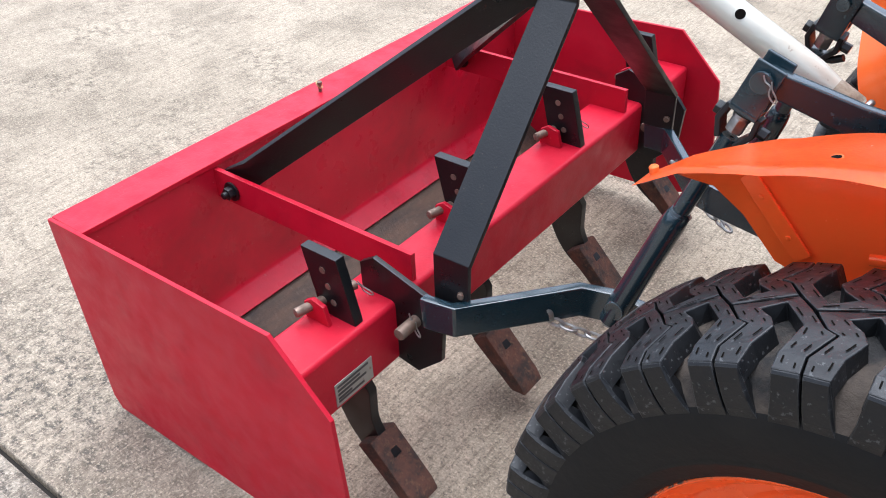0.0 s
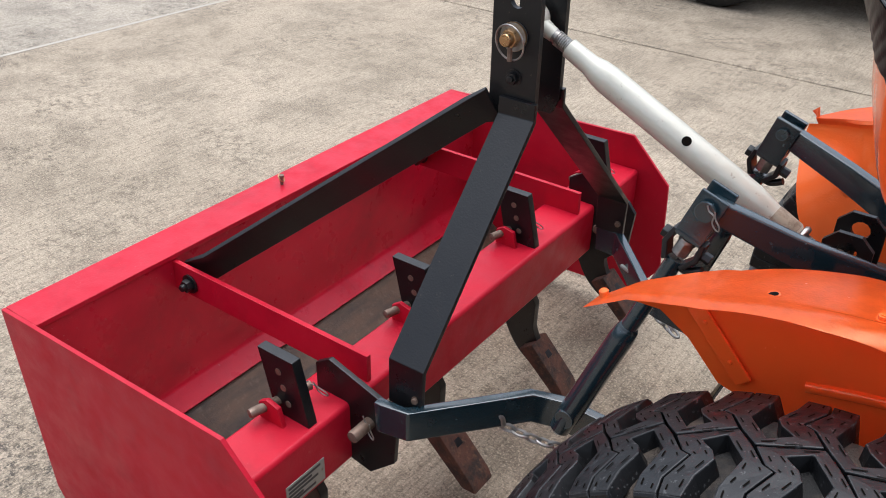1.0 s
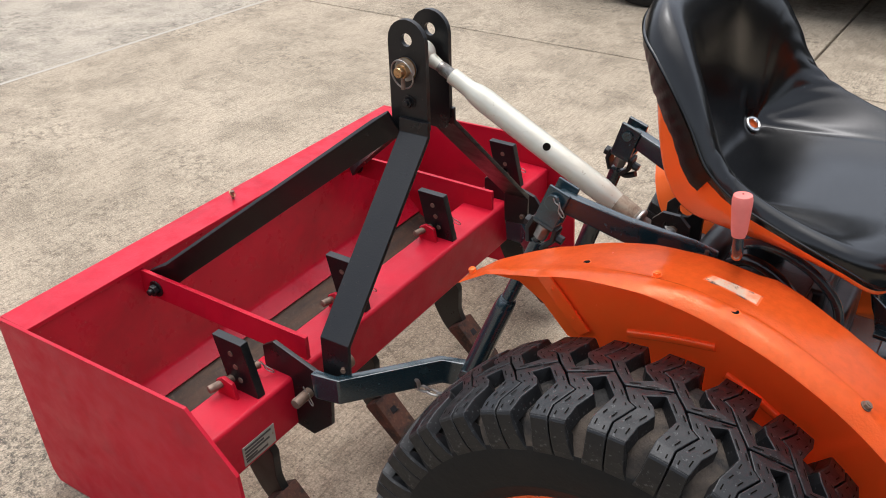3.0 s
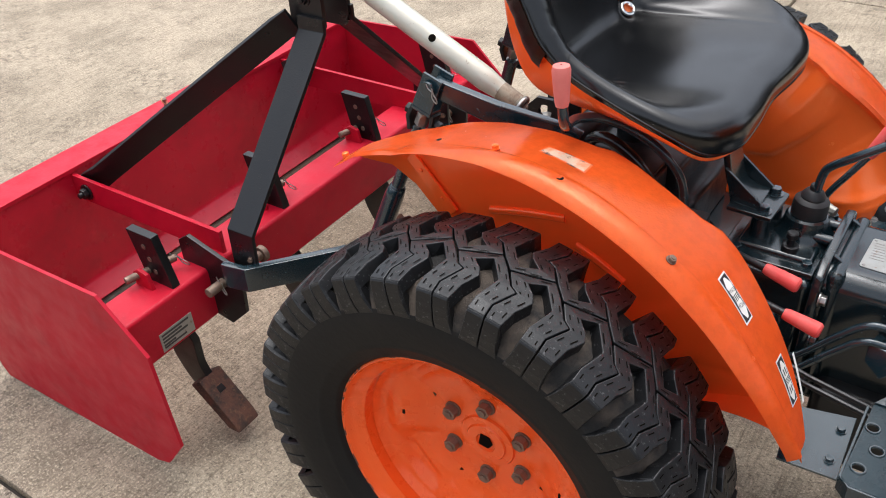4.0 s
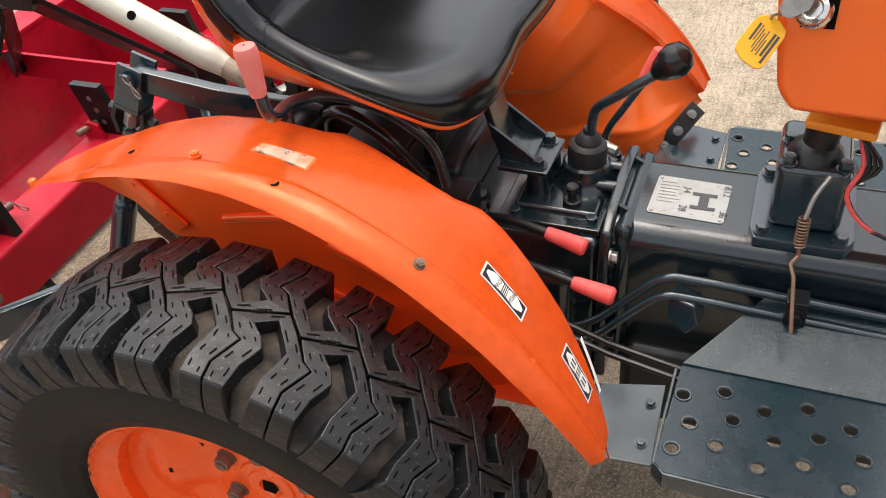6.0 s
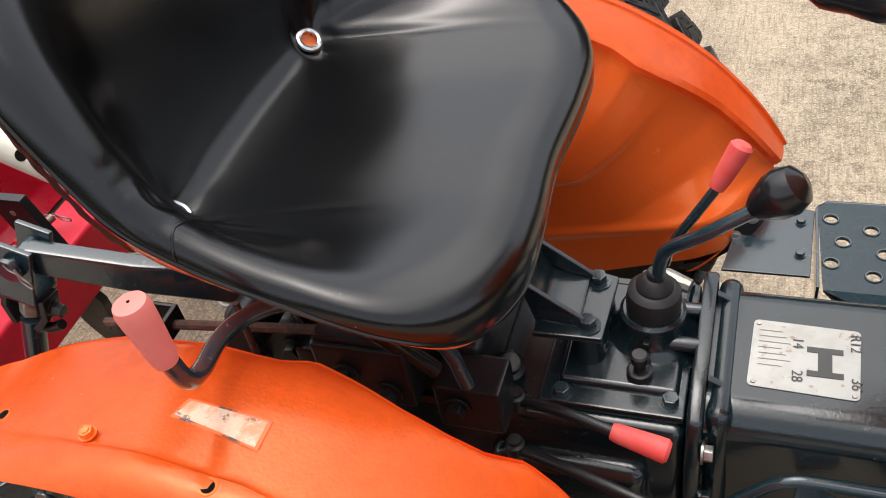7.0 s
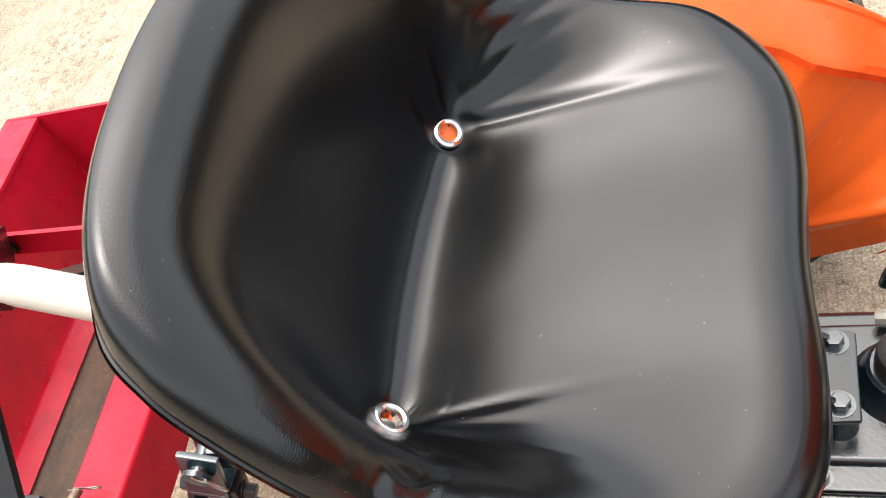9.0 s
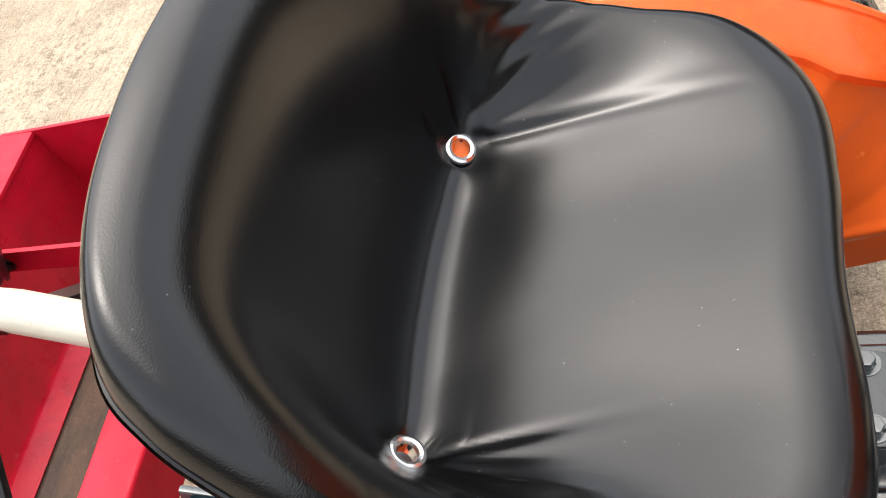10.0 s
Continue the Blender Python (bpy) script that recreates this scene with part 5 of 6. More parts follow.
# two side levers with red grips
for a, b, c, d in (((0.195, -0.098, 0.605), (0.24, -0.112, 0.618), (0.300, -0.127, 0.617), (0.352, -0.134, 0.608)), ((0.20, -0.135, 0.575), (0.27, -0.160, 0.588), (0.350, -0.184, 0.590), (0.404, -0.190, 0.583))):
    lv = part("side_lever", tube([a, b, c], 0.0062, 12, 4), GREASY, tractor, "black rod lever with red rubber grip")
    way_ = (V(d) - V(c)).normalized()
    part("grip", lathe([(0.0, 0), (0.008, 0.0), (0.0095, 0.006), (0.0120, 0.046), (0.0120, 0.053), (0.009, 0.0565), (0.0, 0.057)], V(c) - way_ * 0.004, way_, 20), RED_GRIP, lv, "red rubber grip")
    part("lever_pivot", lathe([(0.009, -0.012), (0.010, -0.009), (0.010, 0.009), (0.007, 0.011), (0.007, 0.016)], a, (0, 0, 1), 16), GREASY, lv)
# position lever beside the seat
pl = part("position_lever", tube([(0.170, -0.150, 0.69), (0.158, -0.155, 0.75), (0.125, -0.168, 0.795), (0.085, -0.186, 0.826), (0.053, -0.212, 0.846), (0.036, -0.242, 0.856), (0.034, -0.270, 0.863), (0.043, -0.305, 0.873), (0.048, -0.324, 0.888), (0.047, -0.329, 0.915)], 0.0072, 12, 6), BLUEGREY, tractor, "bent grey lever with a pink rubber grip")
part("grip", lathe([(0.0, 0), (0.0085, 0.0), (0.0098, 0.006), (0.0122, 0.040), (0.0126, 0.050), (0.0112, 0.0555), (0.0, 0.057)], (0.047, -0.330, 0.914), (-0.06, 0.0, 1), 24), PINK_GRIP, pl, "faded pink rubber grip")
part("grip_hole", lathe([(0.0012, 0), (0.0012, 0.0004)], (0.0436, -0.330, 0.9708), (-0.06, 0, 1), 8), DARK, pl)
# name plate on the clutch housing
gp = part("shift_plate", prism([(cx + 0.005 * math.cos(radians(q)), cy + 0.005 * math.sin(radians(q)), 0.617) for cx, cy, q0 in ((0.5115, 0.0292, 0), (0.4213, 0.0318, 90), (0.4184, -0.0450, 180), (0.5088, -0.0478, 270)) for q in (q0, q0 + 30, q0 + 60, q0 + 90)], (0, 0, 0.0012), 0.0003), PLATE, tractor, "aluminium gear-shift pattern plate")
PZ = 0.6184


def ink(x0, y0, x1, y1):
    part("print_bar", block((x0 + 0.003, y0 + 0.011, PZ), (x1 + 0.003, y1 + 0.011, PZ + 0.0004), 0), INK, gp)


ink(0.464, -0.041, 0.497, -0.034), ink(0.464, -0.011, 0.497, -0.004), ink(0.474, -0.034, 0.487, -0.011)
for k in range(7):
    part("print_line", block((0.422, 0.0225 - 0.0075 * k, PZ), (0.444 + 0.004 * (k % 3), 0.0232 - 0.0075 * k, PZ + 0.0003), 0), FADED, gp)
for x, y in ((0.421, 0.031), (0.511, 0.029), (0.419, -0.045), (0.509, -0.048)):
    part("rivet", lathe([(0.0025, 0), (0.002, 0.001)], (x, y, PZ), (0, 0, 1), 10), STEEL, gp)


def lettering(text, x, y, size, turn):
    curve = bpy.data.curves.new("figure", "FONT")
    curve.body, curve.size, curve.align_x, curve.align_y = text, size, "CENTER", "CENTER"
    tmp = bpy.data.objects.new("figure", curve)
    me = bpy.data.meshes.new_from_object(tmp)
    bpy.data.objects.remove(tmp)
    ob = new("figure", me)
    me.materials.append(INK)
    ob.parent = gp
    ob.matrix_basis = pose(x + 0.003, y + 0.011, PZ + 0.0005, 0, 0, turn)


for text, x, y in (("14", 0.4555, -0.001), ("36", 0.508, -0.045), ("N", 0.4805, -0.0225), ("28", 0.455, -0.043), ("R12", 0.508, 0.006)):
    lettering(text, x, y, 0.0145, -90)
# housing ribs, bolts
for y in (-0.055, 0.06):
    part("housing_rib", prism([(0.378, y - 0.004, 0.616), (0.400, y - 0.004, 0.616), (0.378, y - 0.004, 0.628)], (0, 0.008, 0), 0.001), CASTING, tractor)
for y, z in ((-0.108, 0.578), (-0.108, 0.50), (-0.108, 0.42)):
    part("flange_bolt", hexbolt((0.378, y, z), (1, 0, 0), 0.009, 0.009, 1.3), STEEL if z > 0.55 else BLUEGREY, tractor)
# hydraulic pipes
for dz, dy in ((0.0, 0.0), (-0.022, -0.012)):
    part("hydraulic_pipe", tube([(0.28, -0.13 + dy, 0.43 + dz), (0.36, -0.128 + dy, 0.47 + dz), (0.42, -0.122 + dy, 0.535 + dz), (0.455, -0.118 + dy, 0.566 + dz), (0.50, -0.115 + dy, 0.568 + dz), (0.66, -0.112 + dy, 0.560 + dz), (0.95, -0.11 + dy, 0.545 + dz)], 0.0062, 12, 5), BLUEGREY, tractor)
part("pipe_clamp", joined(block((0.605, -0.134, 0.535), (0.632, -0.104, 0.575), 0.003), hexbolt((0.618, -0.134, 0.553), (0, -1, 0), 0.009, 0.008, 1.3)), GREASY, tractor)
part("drain_plug", joined(prism([(0.462, -0.128, 0.545), (0.497, -0.140, 0.545), (0.505, -0.150, 0.520), (0.490, -0.150, 0.500), (0.462, -0.138, 0.515)], (0.006, 0.03, 0.0), 0.003)), BLUEGREY, tractor)
for dy in (0.0, -0.018):
    part("brake_rod", tube([(0.30, -0.16 + dy, 0.50), (0.40, -0.185 + dy, 0.492), (0.52, -0.20 + dy, 0.482)], 0.0042, 8), GREASY, tractor)
# pedal return spring and its wire
part("return_spring", helix((0.606, -0.110, 0.690), (0.606, -0.116, 0.652), 0.0065, 9, 0.0014), SPRING, tractor)
part("spring_wire", tube([(0.606, -0.116, 0.655), (0.607, -0.120, 0.640), (0.600, -0.128, 0.632), (0.606, -0.140, 0.622), (0.614, -0.182, 0.570)], 0.0026, 8), SPRING, tractor)
part("spring_hook", tube([(0.606, -0.110, 0.688), (0.612, -0.100, 0.715), (0.625, -0.085, 0.735)], 0.0030, 8, 3), STEEL, tractor)

# ---- steering column and dash ----
col = part("column_base", joined(prism([(0.553, -0.082, 0.612), (0.66, -0.082, 0.612), (0.672, -0.06, 0.612), (0.672, 0.06, 0.612), (0.66, 0.082, 0.612), (0.553, 0.082, 0.612), (0.546, 0.06, 0.612), (0.546, -0.06, 0.612)], (0, 0, 0.016), 0.003),
                                 prism([(0.566, -0.058, 0.628), (0.652, -0.058, 0.628), (0.652, 0.058, 0.628), (0.566, 0.058, 0.628)], (0, 0, 0.095), 0.012, segments=3)), BLUEGREY, tractor)
for x, y, z in ((0.562, -0.068, 0.628), (0.562, 0.060, 0.628), (0.655, -0.068, 0.628), (0.578, -0.048, 0.723), (0.578, 0.0, 0.723), (0.642, -0.048, 0.723)):
    part("base_bolt", hexbolt((x, y, z), (0, 0, 1), 0.0085, 0.009, 1.3), BLUEGREY, col)
part("steering_column", lathe([(0.034, 0.0), (0.030, 0.012), (0.021, 0.020), (0.021, 0.20)], (0.608, -0.02, 0.72), (0.10, 0, 1), 24), GREASY, tractor)
part("amber_bracket", prism([(0.585, -0.085, 0.795), (0.66, -0.10, 0.795), (0.67, -0.035, 0.795), (0.595, -0.035, 0.795)], (0, 0, 0.012), 0.004), paint("amber_plastic", (0.75, 0.25, 0.01), 0.4, coat=0), tractor, "amber plastic bracket")
for k in range(4):
    part("wire", tube([(0.64, -0.06 - 0.006 * k, 0.80), (0.655 + 0.006 * k, -0.09, 0.76), (0.645, -0.100 + 0.004 * k, 0.72), (0.68, -0.105, 0.68), (0.76, -0.10, 0.66)], 0.0028, 6, 4), PLASTIC if k else RED_GRIP, tractor)
DASH = [(0.549, 0.869), (0.565, 0.845), (0.80, 0.838), (0.80, 1.08), (0.62, 1.08), (0.530, 1.035), (0.538, 0.948)]
dash = part("dash_panel", prism([(x, -0.138, z) for x, z in DASH], (0, 0.276, 0), 0.010, segments=4), ORANGE, tractor, "orange dash panel with ignition switch")
nrm = V((-0.2, -0.8, 0.55)).normalized()
SW = V((0.571, -0.140, 0.962))
sw = part("ignition_switch", lathe([(0.018, -0.006), (0.018, 0.003), (0.0155, 0.006), (0.0150, 0.012), (0.0105, 0.014), (0.0085, 0.011), (0.0, 0.011)], SW, nrm, 28), CHROME, dash, "chrome ignition switch")
part("switch_plate", block((0.560, -0.1412, 0.944), (0.592, -0.1385, 0.985), 0.001), DARK, dash)
kx, kz = V((0.80, 0.05, 0.60)).normalized(), V((-0.5, 0.3, 0.75)).normalized()
key_o = V((0.541, -0.158, 0.966))
part("key", prism([key_o + kx * u_ + kz * v_ for u_, v_ in ((0.0, -0.004), (0.006, -0.010), (0.024, -0.011), (0.033, -0.004), (0.033, 0.005), (0.024, 0.010), (0.006, 0.009), (0.0, 0.004))], V((-0.0006, -0.0018, 0.0008)), 0.0004), STEEL, sw, "worn steel key")
part("dash_bolt", hexbolt((0.5415, -0.1385, 0.985), (-0.1, -1, 0.2), 0.0068, 0.007, 1.25), PIN, dash)
part("warning_label", block((0.557, -0.1405, 0.990), (0.61, -0.1385, 1.022), 0.0005), PLATE, dash, "grey warning label with unreadable print")
for k in range(5):
    part("print_bar", block((0.566 + 0.008 * k, -0.1411, 0.994), (0.569 + 0.008 * k, -0.1405, 1.018 - 0.004 * (k % 2)), 0), INK, dash)
part("panel_opening", block((0.541, -0.1403, 1.004), (0.556, -0.1385, 1.03), 0.0005), DARK, dash)
TAG_O, TAG_X, TAG_Y, TAG_N = V((0.526, -0.160, 0.9355)), V((0.951, 0.286, -0.117)), V((-0.100, 0.644, 0.758)), V((0.293, -0.709, 0.642))


def on_tag(u, v, lift=0.0):
    """Millimetres on the tag, along and across its long side, which leans."""
    c_, s_ = math.cos(radians(57)), math.sin(radians(57))
    return TAG_O + TAG_X * (0.001 * (u * c_ - v * s_)) + TAG_Y * (0.001 * (u * s_ + v * c_)) + TAG_N * lift


tag = part("key_tag", prism([on_tag(u, v) for u, v in ((-26, -10), (-24, -15), (-18, -17.5), (16, -17), (22, -14.5), (26, -5), (27, 2), (25, 9), (18, 16), (12, 17.5), (-14, 18), (-21, 16), (-26, 6))], TAG_N * 0.003, 0.001), YELLOW, dash, "yellow plastic key tag with small print")
for u0, u1, v, h in ((-19, 13, -13.5, 2.6), (-13, 13, -9.5, 2.6), (-15, 3, -4.5, 1.2), (-12, 12, -2.0, 1.0), (-15, 8, 0.6, 1.0), (-11, 11, 3.2, 1.0), (-4, 14, 6.0, 1.0), (-6, 14, 8.8, 2.2)):
    part("print_bar", prism([on_tag(a_, b_, 0.0031) for a_, b_ in ((u0, v), (u1, v), (u1, v + h), (u0, v + h))], TAG_N * 0.0003, 0), INK, tag)
part("key_ring", tube([(0.5315, -0.1445, 0.951), (0.5350, -0.148, 0.958), (0.541, -0.158, 0.964)], 0.0016, 6, 4), STEEL, tag)

# steering wheel: a rim with finger grips, three spokes and a hub
WHEEL, TURN = V((0.578, 0.0, 1.118)), radians(25)
ua, va, na = V((math.cos(TURN), 0, math.sin(TURN))), V((0, 1, 0)), V((-math.sin(TURN), 0, math.cos(TURN)))
rim_path = [WHEEL + (ua * math.cos(2 * math.pi * k / 96) + va * math.sin(2 * math.pi * k / 96)) * 0.18 for k in range(97)]
steering = part("steering_wheel", tube(rim_path, [0.0125 + 0.0012 * math.cos(k * math.pi / 2) for k in range(97)], 14, 0, None, False), PLASTIC, tractor, "black plastic steering wheel")
for k in range(3):
    b = radians(60 + 120 * k)
    d = ua * math.cos(b) + va * math.sin(b)
    part("spoke", tube([WHEEL - na * 0.03 + d * 0.02, WHEEL - na * 0.02 + d * 0.09, WHEEL + d * 0.178], 0.0065, 10, 4), STEEL, steering)
part("wheel_hub", lathe([(0.03, -0.05), (0.034, -0.035), (0.030, -0.018), (0.0, -0.014)], WHEEL, na, 24), PLASTIC, steering)

# ---- under the seat: lift housing and linkage ----
part("lift_housing", joined(block((-0.135, -0.095, 0.59), (0.165, 0.095, 0.675), 0.012, 3), block((-0.06, -0.070, 0.665), (0.13, 0.085, 0.715), 0.008, 3)), GREASY, tractor)
for lo_, hi_ in (((0.015, -0.155, 0.645), (0.115, -0.085, 0.725)), ((0.125, -0.14, 0.60), (0.195, -0.09, 0.665)), ((-0.02, -0.135, 0.63), (0.013, -0.09, 0.69))):
    part("valve_block", block(lo_, hi_, 0.006), GREASY, tractor)
part("valve_cover", block((0.02, -0.150, 0.7255), (0.11, -0.060, 0.732), 0.002), GREASY, tractor)
for x, y, z in ((0.05, -0.157, 0.69), (0.09, -0.157, 0.67), (0.15, -0.142, 0.64), (-0.05, -0.097, 0.64), (-0.10, -0.097, 0.62)):
    part("housing_bolt", hexbolt((x, y, z), (0, -1, 0), 0.010, 0.010, 1.4), GREASY, tractor)
part("filler_cap", lathe([(0.017, 0), (0.017, 0.008), (0.012, 0.010), (0.012, 0.022), (0.009, 0.024)], (0.175, -0.055, 0.600), (0.3, -0.3, 1), 20), GREASY, tractor)
part("hydraulic_hose", tube([(-0.02, -0.10, 0.70), (0.0, -0.13, 0.76), (0.04, -0.15, 0.78), (0.09, -0.15, 0.75), (0.13, -0.13, 0.68)], 0.0095, 12, 6), PLASTIC, tractor)
rod_ = part("linkage_rod", tube([(-0.195, -0.175, 0.742), (0.03, -0.15, 0.742)], 0.0050, 8), RUST, tractor, "rusty threaded linkage rod")
part("rod_nut", hexbolt((-0.150, -0.170, 0.742), (-1, -0.1, 0), 0.0105, 0.016, 1.0), RUST, rod_)
part("rod_clevis", joined(block((-0.147, -0.186, 0.730), (-0.120, -0.181, 0.756), 0.002), block((-0.147, -0.156, 0.730), (-0.120, -0.151, 0.756), 0.002), block((-0.124, -0.186, 0.730), (-0.118, -0.151, 0.756), 0.002)), GREASY, rod_)
part("linkage_rod", tube([(-0.03, -0.17, 0.79), (-0.03, -0.175, 0.70)], 0.0034, 8), RUST, tractor)
part("top_link_bracket", drilled([(-0.165, 0.655), (-0.10, 0.655), (-0.10, 0.745), (-0.118, 0.762), (-0.148, 0.762), (-0.165, 0.745)], [(-0.132, 0.738, 0.013), (-0.132, 0.695, 0.011)], (0, -0.030, 0), (1, 0, 0), (0, 0, 1), 0.008), BLACK, tractor)
part("top_link_bracket", drilled([(-0.165, 0.655), (-0.10, 0.655), (-0.10, 0.745), (-0.118, 0.762), (-0.148, 0.762), (-0.165, 0.745)], [(-0.132, 0.738, 0.013), (-0.132, 0.695, 0.011)], (0, 0.042, 0), (1, 0, 0), (0, 0, 1), 0.008), BLACK, tractor)
part("rock_shaft", lathe([(0.024, -0.165), (0.024, 0.165)], (-0.055, 0, 0.722), (0, 1, 0), 20), GREASY, tractor)

# lift arms, lift rods and lower links, one of each a side
for s in (-1, 1):
    drop = 0.0 if s < 0 else 0.01
    part("lift_arm", bar([(-0.04, s * 0.092, 0.722), (-0.075, s * 0.097, 0.735), (-0.18, s * 0.124, 0.762 + drop), (-0.285, s * 0.146, 0.795 + drop)], (0, 0, 1), [0.050, 0.046, 0.040, 0.034], 0.020, 0.004), BLUEGREY, tractor)
    top = V((-0.285, s * 0.146, 0.800 + drop))
    foot = V((-0.418, s * 0.215, 0.415))
    way_ = (foot - top).normalized()
    rod = part("lift_rod", tube([top + way_ * 0.09, top + way_ * 0.24], 0.0125, 18), BLUEGREY, tractor, "dark blue-grey round lift rod with a sleeve")
    part("sleeve", lathe([(0.0125, 0.0), (0.0165, 0.006), (0.0185, 0.022), (0.0185, 0.185), (0.0165, 0.215), (0.010, 0.222)], top + way_ * 0.218, way_, 22), BLUEGREY, rod)
    part("paint_scuff", lathe([(0.0136, 0.0), (0.0150, 0.0025), (0.0160, 0.005)], top + way_ * 0.2165, way_, 22), CASTING, rod)
    part("foot_pin", lathe([(0.009, -0.024), (0.009, 0.012), (0.015, 0.012), (0.015, 0.018)], foot - way_ * 0.012, (0, s, 0), 16), BLUEGREY, rod)
    across = way_.cross(V((0, 1, 0))).normalized()
    for d in (-0.0165, 0.0165):
        part("clevis_plate", bar([top - way_ * 0.020 + V((0, d, 0)), top + way_ * 0.050 + V((0, d, 0))], tuple(across), 0.040, 0.007, 0.002), BLUEGREY, rod)
    part("clevis_web", bar([top + way_ * 0.043, top + way_ * 0.054], tuple(across), 0.040, 0.040, 0.003), BLUEGREY, rod)
    part("clevis_pin", lathe([(0.009, -0.026), (0.009, 0.024), (0.014, 0.024), (0.014, 0.029)], top, (0, s, 0), 18), BLUEGREY, rod)
    # open yoke below the clevis, with its levelling nut
    for d in (-0.019, 0.019):
        part("yoke_prong", bar([top + way_ * 0.050 + across * d * 1.1, top + way_ * 0.074 + across * d * 1.25, top + way_ * 0.096 + across * d * 0.6], (0, 1, 0), 0.026, 0.008, 0.002), GREASY, rod)
    part("levelling_nut", hexbolt(tuple(top + way_ * 0.058), tuple(way_), 0.0125, 0.020, 1.0), STEEL, rod)
    part("yoke_bolt", hexbolt(tuple(top + way_ * 0.066 - across * 0.024), tuple(-across), 0.010, 0.009, 1.2), GREASY, rod)
    part("yoke_bolt", hexbolt(tuple(top + way_ * 0.066 + across * 0.024), tuple(across), 0.008, 0.012, 1.2), GREASY, rod)
    part("yoke_handle", tube([top + way_ * 0.094, top + way_ * 0.100 + V((0.020, 0, -0.004)), top + way_ * 0.098 + V((0.040, 0, 0.002))], 0.0058, 10, 4), GREASY, rod)
    part("spring_clip", rclip(top + V((0.006, s * 0.030, 0.004)), (0.4, 0, -0.8), (0.6, 0, 0.4), 0.026, 0.0011), STEEL, rod)
    y_end = -0.368 if s < 0 else 0.355
    link = part("lower_link", bar([(-0.662, y_end, 0.398), (-0.650, y_end, 0.399), (-0.610, y_end - s * 0.006, 0.400), (-0.485, s * 0.205, 0.400), (-0.44, s * 0.190, 0.400), (-0.30, s * 0.180, 0.388), (-0.05, s * 0.165, 0.36)], (0, 0, 1), 0.056, 0.018, 0.0035), BLUEGREY, tractor, "blue-grey bent lower hitch link")
    p0, p1 = V((-0.512, s * 0.246, 0.374)), V((-0.402, s * 0.196, 0.345))
    run = (p1 - p0).normalized()
    for k in range(6):
        mid = p0.lerp(p1, (k + 0.5) / 6) - V((0, 0, 0.006 * math.sin(math.pi * (k + 0.5) / 6)))
        flat = (run.cross(V((0, 0, 1))) if k % 2 else V((0, 0, 1))).normalized()
        loop_ = [mid + run * (0.0135 * math.cos(e)) + flat * (0.0068 * math.sin(e)) for e in (2 * math.pi * j / 14 for j in range(15))]
        part("chain_link", tube(loop_, 0.0026, 7, 0, None, False), STEEL, link)
    part("check_hook", tube([(-0.565, s * 0.275, 0.400), (-0.53, s * 0.255, 0.402), (-0.51, s * 0.25, 0.392), (-0.505, s * 0.25, 0.378)], 0.0042, 8, 4), STEEL, link)

# ---- top link ----
link_top = thing("top_link", "cream-silver turnbuckle top link with threaded ends", "top link", (-0.40, 0, 0.80))
A, B = V((-0.654, -0.003, 0.940)), V((-0.150, 0.0, 0.692))
w = (B - A).normalized()
L = (B - A).length


def along(f):
    return A + w * (L * f)


part("link_body", tube([along(f) for f in (0.13, 0.17, 0.205, 0.235, 0.27, 0.60, 0.75, 0.782, 0.81, 0.885, 0.89)], [0.0155, 0.0158, 0.0165, 0.0205, 0.0225, 0.0225, 0.0222, 0.020, 0.0178, 0.0170, 0.015], 28), SILVER, link_top, "cream-silver painted tube")
part("worn_collar", tube([along(f) for f in (0.815, 0.83, 0.884)], [0.0180, 0.0182, 0.0176], 28), WORN_CREAM, link_top, "cream paint worn brown")
hole_n = V((0.0, -0.75, 0.66))
hole_n = (hole_n - w * hole_n.dot(w)).normalized()
part("link_hole", lathe([(0.0072, -0.001), (0.0072, 0.0003)], along(0.535) + hole_n * 0.0224, hole_n, 20), DARK, link_top)
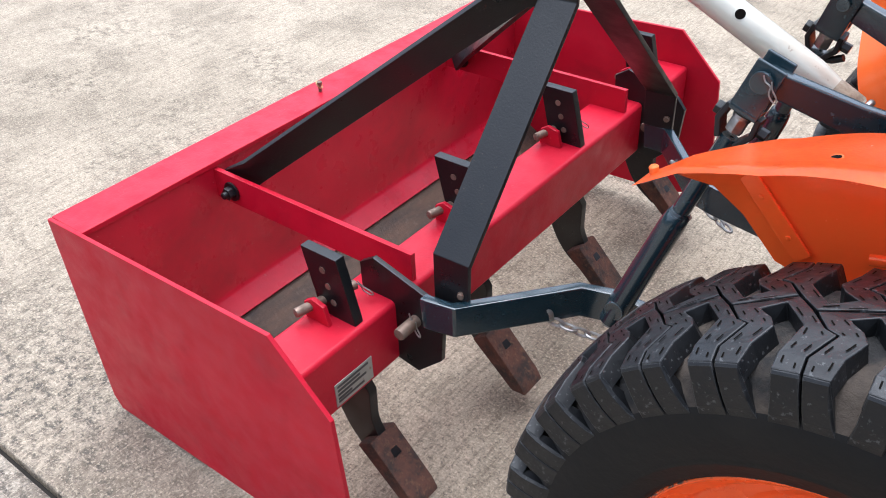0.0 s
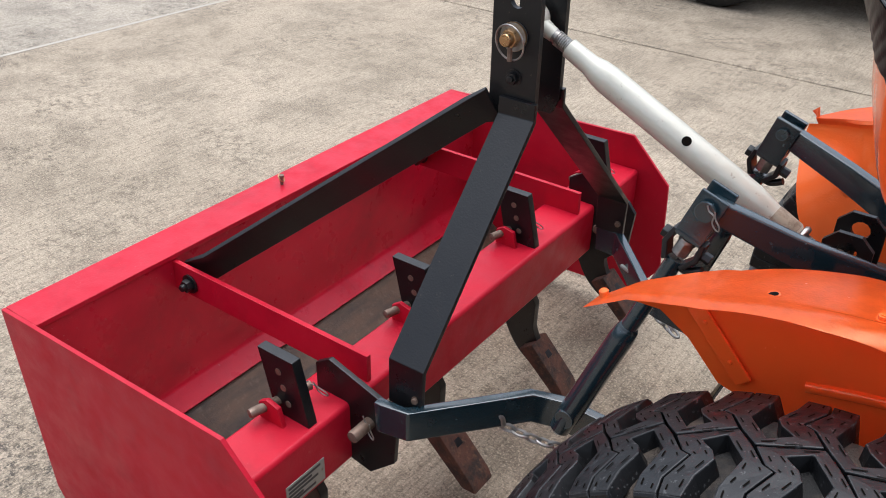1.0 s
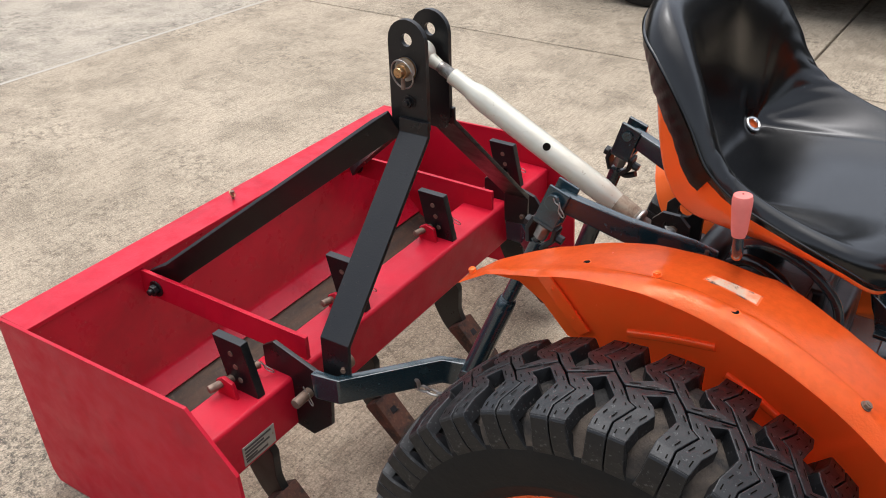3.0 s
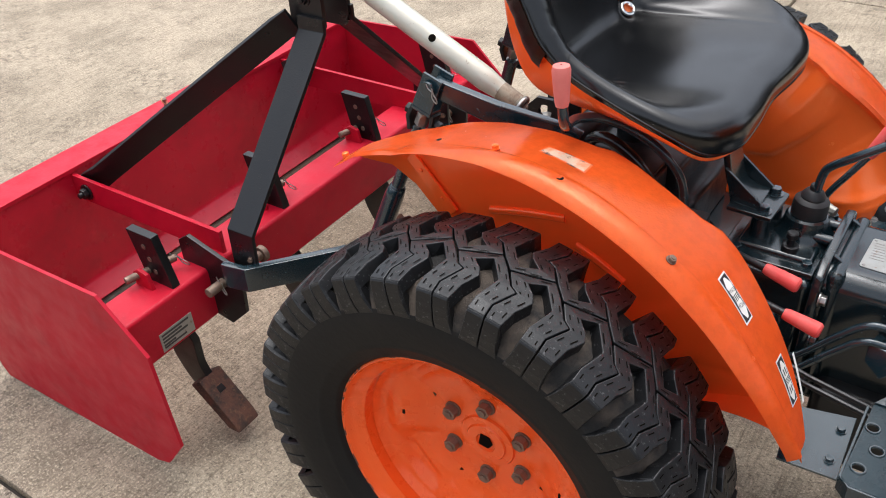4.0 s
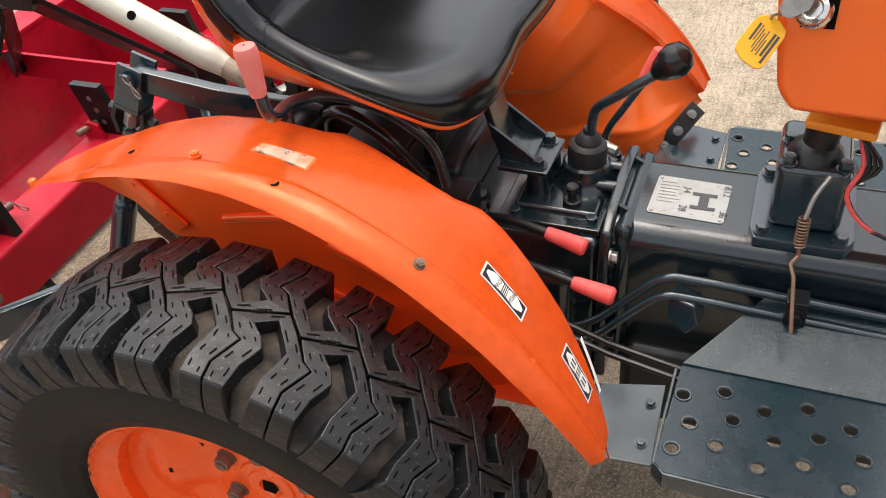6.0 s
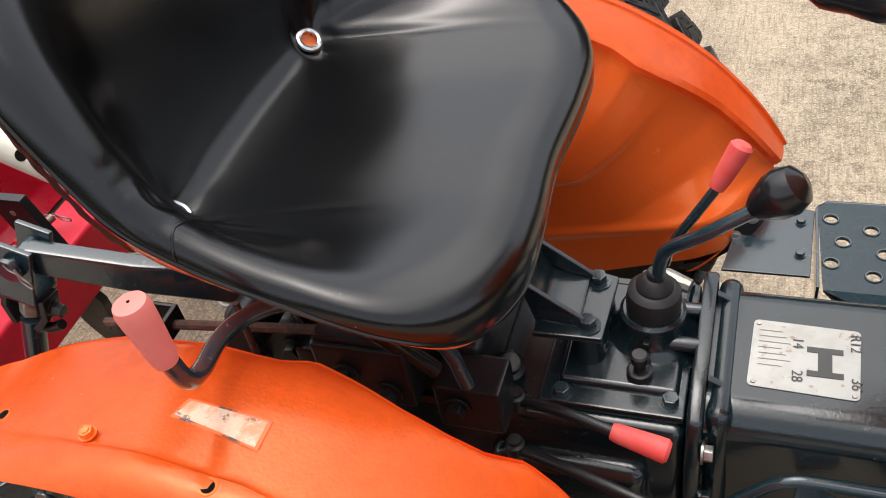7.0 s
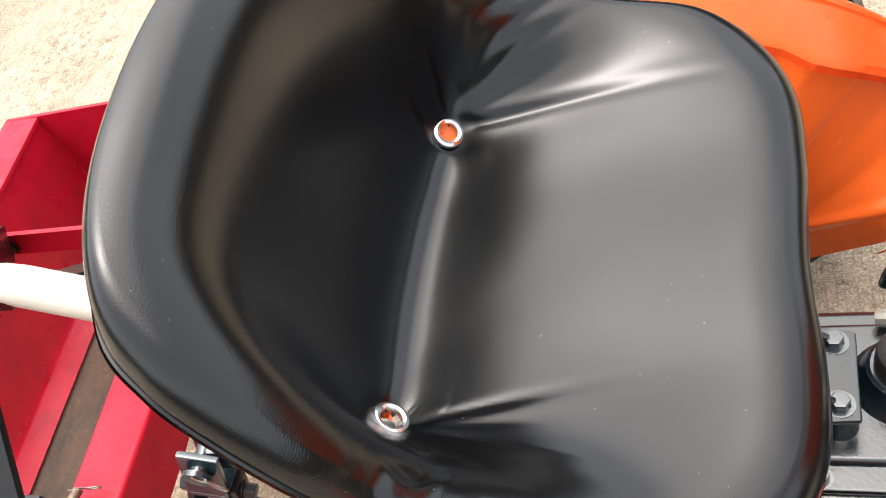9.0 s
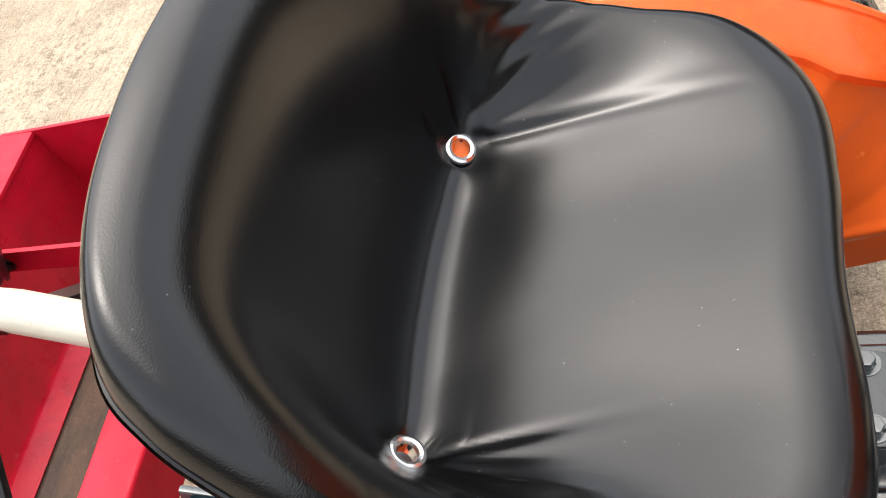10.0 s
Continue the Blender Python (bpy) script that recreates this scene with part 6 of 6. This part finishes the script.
part("threaded_end", joined(tube([along(0.05), along(0.14)], 0.0105, 16), helix(along(0.085), along(0.135), 0.0108, 8, 0.0016, 16)), STEEL, link_top)
part("ball_end", joined(lathe([(0.010, -0.016), (0.022, -0.012), (0.025, 0), (0.022, 0.012), (0.010, 0.016)], A, (0, 1, 0), 24), tube([A + w * 0.018, along(0.075)], [0.014, 0.011], 14)), SILVER, link_top)
part("threaded_end", joined(tube([along(0.88), along(0.99)], 0.0105, 16), helix(along(0.905), along(0.97), 0.0108, 11, 0.0016, 16)), STEEL, link_top)
part("lock_nut", joined(lathe([(0.019, 0.0), (0.021, 0.003), (0.021, 0.006), (0.019, 0.009)], along(0.893), w, 20)), STEEL, link_top)
part("ball_end", lathe([(0.010, -0.016), (0.020, -0.012), (0.023, 0), (0.020, 0.012), (0.010, 0.016)], B, (0, 1, 0), 24), STEEL, link_top)
part("link_pin", lathe([(0.0105, -0.045), (0.0105, 0.055), (0.016, 0.055), (0.016, 0.062)], B, (0, 1, 0), 16), PIN, link_top)


# ---- parked vehicle at the yard's far side: a wheel's foot and the dark underside ----
car = thing("parked_vehicle", "dark parked vehicle beyond the joint, its lower side in shade", "vehicle", (-0.4, 4.7, 0))
DARK_PAINT = paint("dark_vehicle_paint", (0.02, 0.022, 0.025), 0.35)
part("underbody", joined(block((-3.0, 4.05, 0.24), (2.2, 5.5, 0.55), 0.04, 3), block((-3.1, 3.95, 0.62), (2.3, 5.6, 1.3), 0.08, 4)), DARK_PAINT, car)
for x in (-1.74, 1.05):
    wheel = part("wheel", lathe([(0.17, -0.02), (0.18, 0.02), (0.05, 0.04), (0.0, 0.04)], (x, 3.98, 0.335), (0, -1, 0), 32), STEEL, car)
    part("tyre", lathe([(0.18, -0.09), (0.23, -0.11), (0.30, -0.105), (0.328, -0.085), (0.335, -0.05), (0.336, 0.0), (0.335, 0.05), (0.328, 0.085), (0.30, 0.105), (0.23, 0.11), (0.18, 0.09)], (x, 3.98, 0.335), (0, -1, 0), 64, False), RUBBER, wheel)
